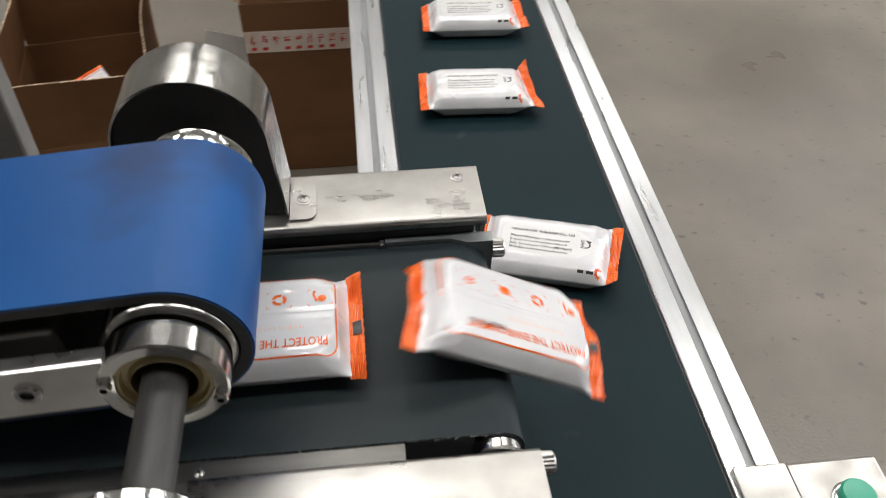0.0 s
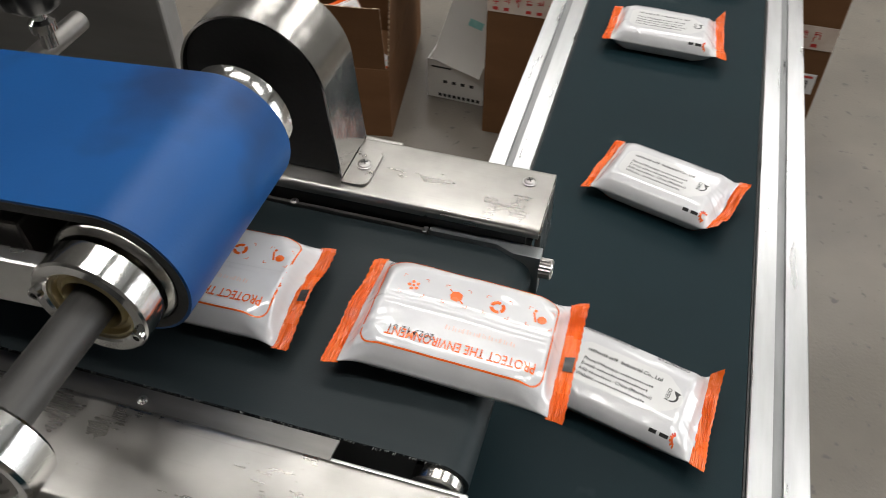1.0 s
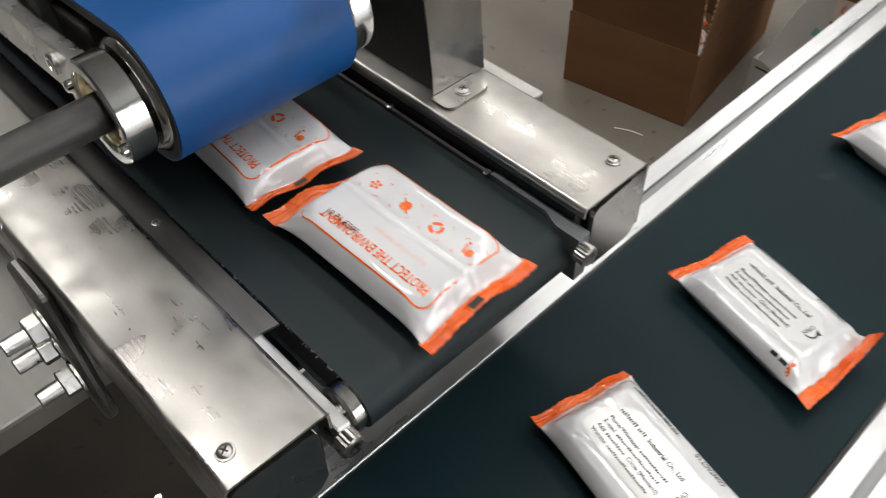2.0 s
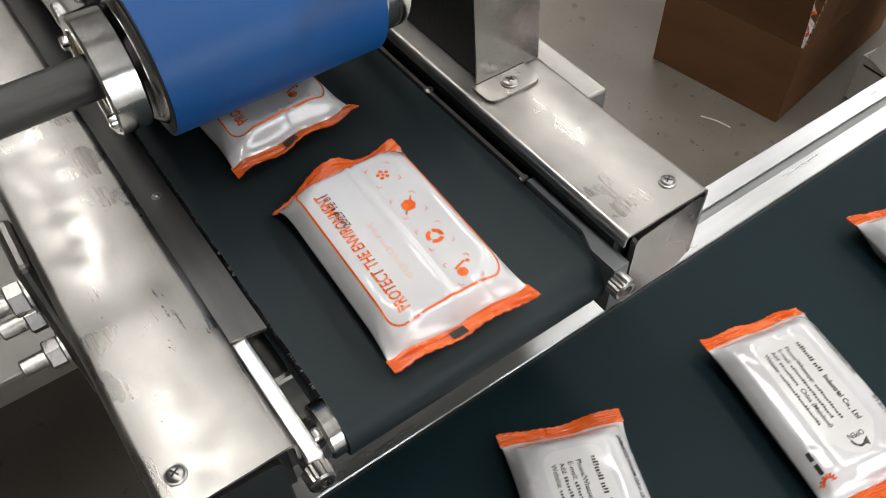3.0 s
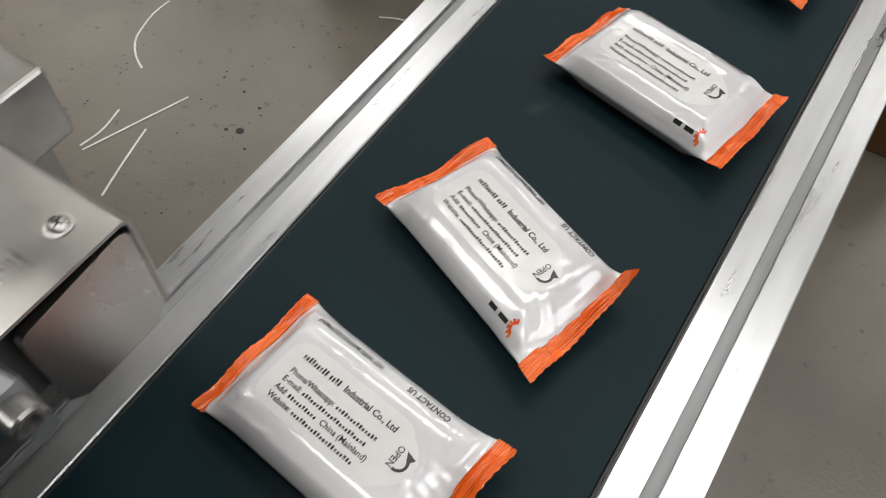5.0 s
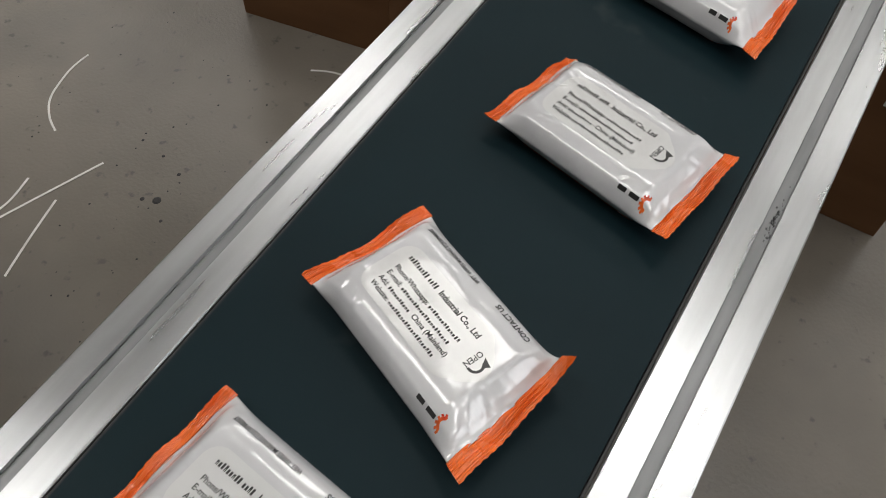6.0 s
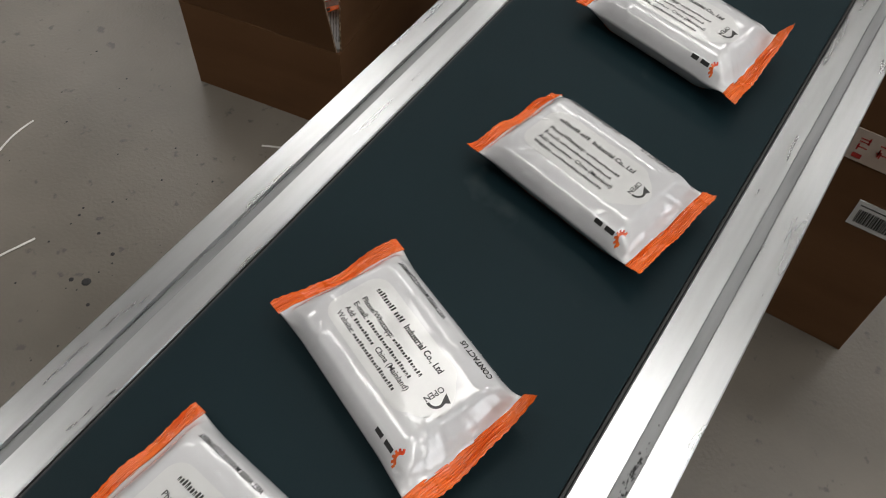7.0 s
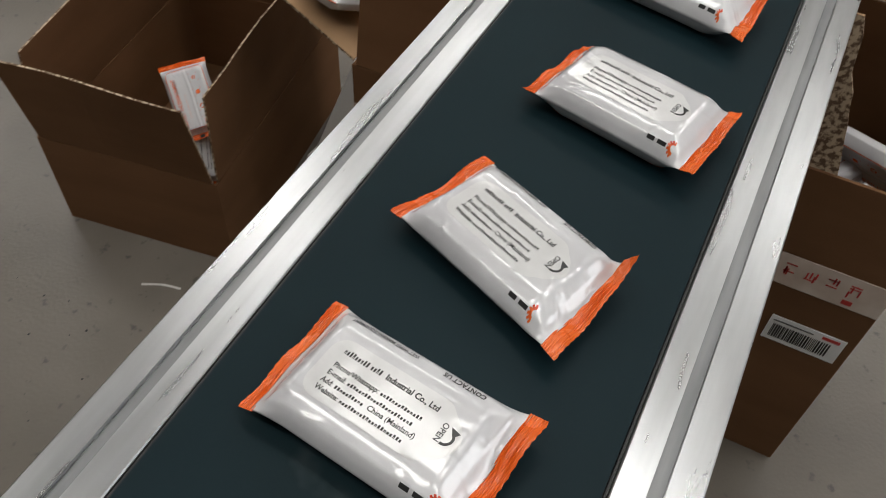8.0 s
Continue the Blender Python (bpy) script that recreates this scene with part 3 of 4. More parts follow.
    turn = Matrix.Translation((PX, 0, PZ)) @ Matrix.Rotation(radians(-4.3), 4, "Y") @ Matrix.Translation((-PX, 0, -PZ))
    t.matrix_basis = turn @ t.matrix_basis      # it slopes down towards the machine
    return t


press_conveyor()


def chain_guard():
    """Arched stainless cover with a black inside, bolted on the rear cover by a foot."""
    t = thing("chain_guard", (-0.135, 0.147, Z + 0.1537), "arched polished stainless chain guard on the discharge conveyor", "machine guard")
    cx, cz, r, th = -0.1330, Z + 0.2120, 0.0460, 0.0015
    base = Z + 0.1542
    def outline(k):
        return [(-0.186 + k, base)] + [(cx + (r - k) * math.cos(radians(a)), cz + (r - k) * math.sin(radians(a))) for a in np.linspace(188, 8, 28)] + [(-0.0825 - k, base)]
    smooth(part("hood", sheet(outline(0), outline(th), "y", 0.1260, 0.1690), POLISHED, t, "polished stainless hood"), 50)
    part("inner_face", prism(outline(th + 0.0003), "y", 0.1300, 0.1320), RUBBER, t, "black inside face")
    part("back_plate", prism(outline(th + 0.0003), "y", 0.1665, 0.1685), POLISHED, t)
    edge = [(-0.0822, 0.1225)] + arc(-0.0715, 0.1285, 0.006, -90, 0, 6) + arc(-0.0715, 0.1520, 0.006, 0, 90, 6) + [(-0.0822, 0.1580)]
    f = part("foot", prism(edge, "z", Z + 0.1537, Z + 0.1553), STEEL, t)
    pan_screw(f, (-0.0735, 0.1415, Z + 0.1553), "z", 0.0042)
    part("side_boss", lathe([(0, 0), (0.012, 0), (0.012, 0.012), (0.010, 0.014), (0, 0.014)], "y", (-0.115, 0.1692, Z + 0.225), 24), POLISHED, t)
    return t


chain_guard()


def machine_frame():
    t = thing("machine_frame", (-0.9, 0.30, 0), "dull stainless upright frame panel of the packing machine", "machine frame")
    part("panel", box(-1.9, -0.297, 0.278, 0.300, 0.02, Z + 0.62, 0.003), FRAME_STEEL, t)
    part("base_rail", box(-1.9, -0.295, 0.262, 0.316, 0, 0.0195, 0.003), STEEL_DARK, t)


machine_frame()


def clamp_lever():
    t = thing("clamp_lever", (-0.276, 0.20, Z + 0.06), "black-headed clamp lever on a steel rod by the press", "lever")
    smooth(part("rod", rod(0.0070, 0.100, 0.168, "y", (-0.278, 0, Z + 0.208)), STEEL_DARK, t))
    part("bracket", box(-0.288, -0.268, 0.100, 0.112, Z - 0.049, Z + 0.2015, 0.002), STEEL_DARK, t)
    s = smooth(part("stud", lathe([(0, 0), (0.005, 0), (0.005, 0.010), (0.008, 0.011), (0.008, 0.017), (0.005, 0.019), (0.005, 0.026), (0, 0.026)], "z", (-0.272, 0.130, Z + 0.213), 20), CHROME, t))
    bm = lathe([(0, 0.024), (0.009, 0.024), (0.016, 0.030), (0.0185, 0.042), (0.0155, 0.053), (0.008, 0.057), (0, 0.057)], "z", (-0.272, 0.130, Z + 0.213), 42)
    for v in bm.verts:
        d = Vector((v.co.x + 0.272, v.co.y - 0.130))
        if d.length > 0.004:
            k = 1 + 0.13 * math.cos(6 * math.atan2(d.y, d.x))
            v.co.x, v.co.y = -0.272 + d.x * k, 0.130 + d.y * k
    smooth(part("knob", bm, PLASTIC, s, "black star knob"))


clamp_lever()


# ---- cartons and floor clutter ----
def carton(at, turn, w, d, h, flaps, label, tape=False, printed=False, mat=None, lining=None, torn=None, flap=None):
    """An open corrugated carton: four walls and a bottom of 4 mm board, and flaps that stand out at an angle from the rim.
    flaps: degrees from upright for front, right, back, left."""
    outer = mat or CARD
    lining = lining or CARD_IN
    base = pose(at[0], at[1], 0.001, 0, 0, turn)
    t = thing("carton", base, label, "carton", "cartons on the floor")
    k = 0.004
    def put(bm):
        bmesh.ops.transform(bm, matrix=base, verts=bm.verts[:])
        return bm
    part("bottom", put(box(k, w - k, k, d - k, 0, k)), lining, t)
    sides = {"front": (0, w, 0, k), "back": (0, w, d - k, d), "left": (0, k, k, d - k), "right": (w - k, w, k, d - k)}
    for a in sides.values():
        bm = box(*a, 0, h)
        part("side", put(bm), outer, t)
    n = flap or d / 2
    hinge = {"front": (Vector((w / 2, 0, h)), 0, w), "right": (Vector((w, d / 2, h)), 90, d), "back": (Vector((w / 2, d, h)), 180, w), "left": (Vector((0, d / 2, h)), 270, d)}
    for (nm, (c, rz, width)), lean in zip(hinge.items(), flaps):
        if lean is None:
            continue
        bm = bmesh.new()
        g = 0.006
        add_box(bm, -width / 2 + g, width / 2 - g, 0, k * 0.75, 0.002, n, index=0)
        for f in bm.faces:
            cen = f.calc_center_median()
            if abs(cen.z - n) < 1e-5 or abs(abs(cen.x) - (width / 2 - g)) < 1e-5:
                f.material_index = 2
            elif cen.y > k * 0.7:
                f.material_index = 1
        bmesh.ops.subdivide_edges(bm, edges=[e for e in bm.edges if abs((e.verts[0].co - e.verts[1].co).x) > 0.1], cuts=6)
        for v in bm.verts:
            v.co.y += 0.004 * math.sin(v.co.x * 17 + lean) * (v.co.z / n) ** 2
        m = Matrix.Translation(c) @ Matrix.Rotation(radians(rz), 4, "Z") @ Matrix.Rotation(radians(lean), 4, "X")
        bmesh.ops.transform(bm, matrix=base @ m, verts=bm.verts[:])
        part("flap", bm, [outer, lining, CARD_EDGE], t)
    if torn:
        # what is left of a torn front flap, standing up from the rim, its liner peeled off
        x0, x1, up = torn
        rg = random.Random(5)
        edge = [(x1 - 0.044 * i / 9 + rg.uniform(-0.0022, 0.0022), h + 0.003 + up * i / 9) for i in range(10)]
        bm = prism([(x0, h + 0.003)] + edge + [(x0, h + 0.003 + up * 1.04)], "y", 0.0, k * 0.75)
        for f in bm.faces:
            cen = f.calc_center_median()
            f.material_index = 1 if cen.x > x1 - 0.05 and abs(f.normal.y) < 0.5 else 0
        part("torn_flap", put(bm), [CARD_IN, CARD_EDGE], t, "torn pale front flap")
    if tape:
        bm = bmesh.new()
        add_box(bm, 0.0005, w - 0.0005, -0.0012, -0.0004, h * tape - 0.024, h * tape + 0.024)
        tp = part("tape", put(bm), TAPE, t, "clear tape with red print")
        r = random.Random(7)
        bm = bmesh.new()
        x = 0.012
        while x < w - 0.02:
            s = 0.015
            for _ in range(5):
                a, b = r.uniform(0, s - 0.004), r.uniform(-0.008, 0.008)
                if r.random() < 0.5:
                    add_box(bm, x + a, x + a + 0.0018, -0.0016, -0.0013, h * tape + 0.004 + b - 0.004, h * tape + 0.006 + b + 0.004)
                else:
                    add_box(bm, x, x + s - 0.003, -0.0016, -0.0013, h * tape + 0.004 + b, h * tape + 0.0056 + b)
            if r.random() < 0.7:
                add_box(bm, x, x + 0.011, -0.0016, -0.0013, h * tape - 0.019, h * tape - 0.012)
            x += 0.023
        part("red_print", put(bm), INK_RED, tp)
    if printed:
        px, pz = printed
        pt = part("shipping_label", put(box(px, px + 0.086, -0.0014, -0.0004, pz, pz + 0.044)), PAPER, t, "white barcode label")
        r = random.Random(3)
        bm = bmesh.new()
        x = px + 0.006
        while x < px + 0.072:
            wd = r.choice((0.0007, 0.0012, 0.002))
            add_box(bm, x, x + wd, -0.0019, -0.0015, pz + 0.007, pz + 0.030)
            x += wd + r.choice((0.0007, 0.0012))
        add_box(bm, px + 0.004, px + 0.05, -0.0019, -0.0015, pz + 0.036, pz + 0.0375)
        tagged(part("barcode", put(bm), INK_BLACK, pt), kind="stuff")
        part("red_stamp", put(box(px + 0.060, px + 0.080, -0.0019, -0.0015, pz + 0.035, pz + 0.040)), INK_RED, pt)
    return t


carton((-0.757, 1.142), 9.0, 0.305, 0.450, 0.180, (9, 2, -8, -9), "open brown cardboard carton with upright flaps, wipes packs inside", lining=CARD, flap=0.165)
carton((-0.262, 1.272), 0.5, 0.305, 0.345, 0.42, (-10, None, 8, 60), "tall brown cardboard carton with red-printed tape", tape=0.80)
carton((0.100, 1.262), 0.0, 0.3065, 0.345, 0.505, (None, 25, 6, -18), "open brown carton with red-printed tape and a barcode label", tape=0.72, printed=(0.211, 0.243), torn=(0.004, 0.196, 0.165))


def white_box():
    base = pose(-0.425, 1.372, 0.001, 0, 0, -3)
    t = thing("appliance_box", base, "white printed cardboard box with a raised lid flap", "carton")
    w, d, h, k = 0.140, 0.20, 0.105, 0.003
    def put(bm, m=Matrix.Identity(4)):
        bmesh.ops.transform(bm, matrix=base @ m, verts=bm.verts[:])
        return bm
    for a in ((0, w, 0, k), (0, w, d - k, d), (0, k, k, d - k), (w - k, w, k, d - k)):
        part("side", put(box(*a, 0, h)), CARD_WHITE, t)
    part("bottom", put(box(k, w - k, k, d - k, 0, k)), CARD_WHITE, t)
    lid = part("lid_flap", put(box(-0.004, w - 0.02, 0, k, 0, 0.19), Matrix.Translation((0.015, 0.0, h + 0.001)) @ Matrix.Rotation(radians(-24), 4, "X") @ Matrix.Rotation(radians(13), 4, "Y")), CARD_WHITE, t)
    part("tape_patch", put(box(0.05, 0.085, -0.0012, -0.0004, 0.105, 0.122), Matrix.Translation((0.015, 0.0, h + 0.001)) @ Matrix.Rotation(radians(-24), 4, "X") @ Matrix.Rotation(radians(13), 4, "Y")), INK_TEAL, lid, "teal tape patch")
    for i in range(9):
        part("hazard_stripe", put(box(0.028 + i * 0.012, 0.036 + i * 0.012, -0.0012, -0.0004, 0.006, 0.014)), INK_BLACK, t)
    for i in range(4):
        part("printed_symbol", put(box(0.040 + i * 0.022, 0.050 + i * 0.022, -0.0012, -0.0004, 0.045, 0.053)), INK_BLACK, t)
    part("printed_bar", put(box(0.010, 0.060, -0.0012, -0.0004, 0.085, 0.089)), INK_BLACK, t)


white_box()


def strap_end(points, label):
    """A cut piece of white packing strap lying on the floor."""
    bm = bmesh.new()
    prev = None
    ends = [points[0]] + points + [points[-1]]
    fine = []
    for p0, p1, p2, p3 in zip(ends, ends[1:], ends[2:], ends[3:]):
        for k in range(6):
            q = k / 6
            fine.append(tuple(0.5 * (2 * b + (c - a) * q + (2 * a - 5 * b + 4 * c - d) * q * q + (3 * b - a - 3 * c + d) * q ** 3) for a, b, c, d in zip(p0, p1, p2, p3)))
    points = fine + [points[-1]]
    for i, (x, y) in enumerate(points):
        a = points[min(i + 1, len(points) - 1)]
        b = points[max(i - 1, 0)]
        d = Vector((a[0] - b[0], a[1] - b[1], 0)).normalized()
        n = Vector((-d.y, d.x, 0)) * 0.0018
        q = [bm.verts.new(Vector((x, y, z)) + s * n) for z in (0.0008, 0.0016) for s in (-1, 1)]
        if prev:
            for u, v in ((0, 1), (1, 3), (3, 2), (2, 0)):
                bm.faces.new((prev[u], prev[v], q[v], q[u]))
        prev = q
    tagged(part("strap_piece", bm, STRAP), label, "packing strap", "strap pieces on the floor")


strap_end([(-0.925, 0.899), (-0.926, 0.870), (-0.922, 0.841), (-0.904, 0.788), (-0.873, 0.755), (-0.839, 0.736)], "curled white plastic strap piece on the concrete floor")
strap_end([(-0.720, 0.728), (-0.754, 0.630), (-0.785, 0.540)], "straight white plastic strap piece on the concrete floor")
strap_end([(-0.729, 0.632), (-0.708, 0.556), (-0.687, 0.489)], "short white plastic strap piece on the concrete floor")
strap_end([(-0.800, 0.640), (-0.790, 0.590), (-0.795, 0.545)], "thin white plastic strap piece on the concrete floor")
strap_end([(-0.560, 1.083), (-0.530, 1.098), (-0.500, 1.105)], "torn white strap end beside the carton")

bm = bmesh.new()
rng = random.Random(11)
for _ in range(90):
    x, y, s = rng.uniform(-1.0, -0.35), rng.uniform(0.45, 1.1), rng.uniform(0.0006, 0.0022)
    add_lathe(bm, [(s, 0.0003), (s * 0.6, s * 0.3), (0, s * 0.35)], "z", (x, y, 0), 7)
for x, y, q in ((-0.593, 0.717, 0.0075), (-0.615, 0.707, 0.0040), (-0.599, 0.776, 0.0035), (-0.647, 0.792, 0.0030), (-0.560, 0.690, 0.0030), (-0.700, 0.800, 0.0026)):
    add_lathe(bm, [(q, 0.0003), (q * 0.6, q * 0.2), (0, q * 0.22)], "z", (x, y, 0), 9)
tagged(part("floor_grit", bm, DARK), "dark crumbs of grit scattered on the concrete", "grit", kind="stuff")


# ---- wipes packs ----
PL, PW, PH, SW = 0.0546, 0.0344, 0.0130, 0.0090    # half length of the pouch, half width, half height, length of a seal


def half_width(u):
    """Half the width at a share u of the half length: waisted, and spread flat towards the seals."""
    return PW + 0.0018 * max(0.0, (u - 0.62) / 0.38) ** 1.6


def soft_least(a, b, k):
    q = max(0.0, k - abs(a - b)) / k
    return min(a, b) - q * q * k * 0.25


def folds_of(seed):
    """Creases in the film that run from the seals up to the stack inside: end, side, seal point, inner point, width, height."""
    r = random.Random(100 + seed)
    out = []
    for end in (1, -1):
        for up in (1, -1):
            for k in range(7 if end > 0 else 5):
                y0 = r.uniform(-0.95, 0.95) * PW
                y1 = y0 * r.uniform(0.25, 0.75) + r.uniform(-0.004, 0.004)
                out.append((end, up, Vector((end * PL, y0)), Vector((end * PL * r.uniform(0.60, 0.80), y1)), r.uniform(0.0006, 0.0013), r.choice((1, 1, -1)) * r.uniform(0.0002, 0.0009)))
            for k in range(3):
                x0 = end * r.uniform(0.2, 0.75) * PL
                y0 = r.choice((-1, 1)) * r.uniform(0.55, 0.9) * PW
                out.append((end, up, Vector((x0, y0)), Vector((x0 + r.uniform(-0.012, 0.012), y0 * r.uniform(0.75, 1.05))), 0.0011, r.uniform(-0.0006, 0.0007)))
    return out


FOLDS = {k: folds_of(k) for k in (1, 5, 9)}
SKEW = {1: -0.0015, 5: -0.0042, 9: 0.0020}      # how far the seal at one end is pulled askew


def bulge(x, y, up, seed=0):
    """Height of the pouch's skin over its middle plane: film drawn over a rounded stack, falling to the seals."""
    u = min(1.0, abs(x) / PL)
    v = min(1.0, abs(y) / half_width(u))
    lean = noise.noise(Vector((x * 14, y * 20, seed * 1.7 + up)))
    flat_v, flat_u = (0.60, 0.79) if up > 0 else (0.76, 0.85)
    flat_u -= 0.05 if x > 0 else 0.0
    side = 1.0 - (v - flat_v - 0.03 * lean) * (1.0 if up > 0 else 1.3)
    wall = 4.0 * (1 - v) ** 0.62
    gable = (1 - u) / (1 - flat_u) * (1.0 + 0.10 * lean) + 0.05
    gusset = (1 - u) * 1.9 + (1 - v) * 1.25
    h = soft_least(soft_least(1.0, side, 0.10), gable, 0.16)
    h = soft_least(soft_least(h, wall, 0.30), gusset + 0.25 * (1 - u), 0.14)
    h = max(0.0, h) * min(1.0, 6 * (1 - v)) ** 0.5 * min(1.0, 9 * (1 - u)) ** 0.7
    w = noise.noise(Vector((x * 38 + seed, y * 38, up * 3))) * 0.00045 + noise.noise(Vector((x * 90, y * 90 + seed, up * 5))) * 0.00022 * (0.4 + u)
    for end, face, a, b, width, high in FOLDS[seed]:
        if face != up or end * x < 0.005:
            continue
        d = b - a
        q = Vector((x, y)) - a
        k = max(0.0, min(1.0, q.dot(d) / d.length_squared))
        dist = (q - k * d).length
        if dist < 3 * width:
            w += high * math.exp(-(dist / width) ** 2) * (1 - k) ** 0.7
    if up < 0:
        c = y - 0.0006 - 0.0006 * math.sin(x * 60 + seed)
        w += 0.0009 * math.exp(-(c / 0.0011) ** 2) - 0.0006 * math.exp(-((c - 0.0026) / 0.0013) ** 2)
    return up * (PH * h + w * min(1.0, 3 * h))


def seal_wave(x, y, seed):
    """How a flat end seal is bent up and down."""
    s = 1 if x > 0 else -1
    pinch = 0.0031 * abs(y / PW - 0.3 * math.sin(seed * 2 + s)) ** 1.5 * (1.2 if s > 0 else 0.5)
    return pinch - 0.0010 + 0.0010 * math.sin(y * 80 + seed * 1.7 + s) + 0.0072 * noise.noise(Vector((y * 32 + seed * 3.1, s * 2.0, seed)))


def drape(bm, up, lift, seed):
    for v in bm.verts:
        v.co.z = bulge(v.co.x, v.co.y, up, seed) + up * (lift + abs(v.co.z))
    return bm


def words(text, size, x, y, turn=0, up=1, bold=0.0, align="LEFT", width=0.0):
    """Lettering as a flat mesh on the pack's upper or lower skin."""
    c = bpy.data.curves.new("words", "FONT")
    c.body, c.size, c.align_x, c.offset, c.resolution_u = text, size, align, bold, 2
    ob = bpy.data.objects.new("words", c)
    scene.collection.objects.link(ob)
    bpy.context.view_layer.update()
    me = bpy.data.meshes.new_from_object(ob.evaluated_get(bpy.context.evaluated_depsgraph_get()))
    bm = bmesh.new()
    bm.from_mesh(me)
    bpy.data.objects.remove(ob)
    bpy.data.curves.remove(c)
    bpy.data.meshes.remove(me)
    squeeze = width / max(v.co.x for v in bm.verts) if width else 1.0
    flip = Matrix.Diagonal((squeeze, up, 1, 1))
    bmesh.ops.transform(bm, matrix=Matrix.Translation((x, y, 0)) @ Matrix.Rotation(radians(turn), 4, "Z") @ flip, verts=bm.verts[:])
    for v in bm.verts:
        v.co.z = 0
    return bm


def bars(spans, h, y, x0, pitch=0.00125):
    """Plain bars in place of words: spans are (length, gap)."""
    bm = bmesh.new()
    x = x0
    for length, gap in spans:
        n = max(1, round(length / pitch))
        for i in range(n):
            a = x + length * (i + (0.0, 0.18, 0.08, 0.22)[(i * 3 + n) % 4]) / n
            b = x + length if n == 1 else a + length * (0.26, 0.40, 0.30, 0.46, 0.34)[(i * 2 + n) % 5] / n
            top = y + h * (1.0, 0.72, 0.74, 0.98, 0.70, 0.76, 0.72)[(i * 5 + n) % 7]
            bm.faces.new([bm.verts.new(p) for p in ((a, y, 0), (b, y, 0), (b, top, 0), (a, top, 0))])
        x += length + gap
    return bm


def blocks(counts, h, y, x0, pitch, fill=0.64):
    """A line of plain blocks, one for a letter, in groups of so many, cut short here and there like small letters."""
    bm = bmesh.new()
    x = x0
    for n in counts:
        for i in range(n):
            a, b = x + pitch * i, x + pitch * (i + fill)
            top = y + h * ((1.0, 0.74, 0.74, 1.0, 0.74)[(i * 3 + n) % 5] if fill < 0.8 else 1.0)
            low = y + (h * 0.42 if fill < 0.8 and (i * 7 + n) % 3 == 0 else 0)
            if low > y:     # an arch: two stems under a bar
                for p, q in ((a, a + (b - a) * 0.34), (b - (b - a) * 0.34, b)):
                    bm.faces.new([bm.verts.new(c) for c in ((p, y, 0), (q, y, 0), (q, low, 0), (p, low, 0))])
            bm.faces.new([bm.verts.new(c) for c in ((a, low, 0), (b, low, 0), (b, top, 0), (a, top, 0))])
        x += pitch * (n + 0.7)
    return bm


def wedge(*corners):
    bm = bmesh.new()
    bm.faces.new([bm.verts.new((x, y, 0)) for x, y in corners])
    return bm


def strip(points, w, closed=False):
    """A thin drawn line."""
    bm = bmesh.new()
    n = len(points)
    rows = []
    for i, p in enumerate(points):
        a = points[(i + 1) % n] if closed or i < n - 1 else p
        b = points[i - 1] if closed or i else p
        d = Vector((a[0] - b[0], a[1] - b[1])).normalized()
        q = Vector((-d.y, d.x)) * w / 2
        rows.append([bm.verts.new((p[0] + s * q.x, p[1] + s * q.y, 0)) for s in (-1, 1)])
    for i in range(n if closed else n - 1):
        a, b = rows[i], rows[(i + 1) % n]
        bm.faces.new((a[0], b[0], b[1], a[1]))
    return bm


def rounded(x0, x1, y0, y1, r, step=0.004):
    pts = []
    for cx, cy, a0 in ((x1 - r, y1 - r, 0), (x0 + r, y1 - r, 90), (x0 + r, y0 + r, 180), (x1 - r, y0 + r, 270)):
        pts += [(cx + r * math.cos(radians(a)), cy + r * math.sin(radians(a))) for a in range(a0, a0 + 91, 15)]
    out = []
    for a, b in zip(pts, pts[1:] + pts[:1]):
        k = max(1, int(math.dist(a, b) / step))
        out += [(a[0] + (b[0] - a[0]) * i / k, a[1] + (b[1] - a[1]) * i / k) for i in range(k)]
    return out


def disc(x, y, r, n=14, hole=0.0, a0=0, a1=360):
    bm = bmesh.new()
    ring = lambda q: [bm.verts.new((x + q * math.cos(radians(a0 + (a1 - a0) * i / n)), y + q * math.sin(radians(a0 + (a1 - a0) * i / n)), 0)) for i in range(n + 1)]
    o, i = ring(r), ring(max(hole, r * 0.02))
    for k in range(n):
        bm.faces.new((o[k], o[k + 1], i[k + 1], i[k]))
    return bm


def merge(*meshes):
    out = bmesh.new()
    for b in meshes:
        me = bpy.data.meshes.new("tmp")
        b.to_mesh(me)
        b.free()
        out.from_mesh(me)
        bpy.data.meshes.remove(me)
    return out


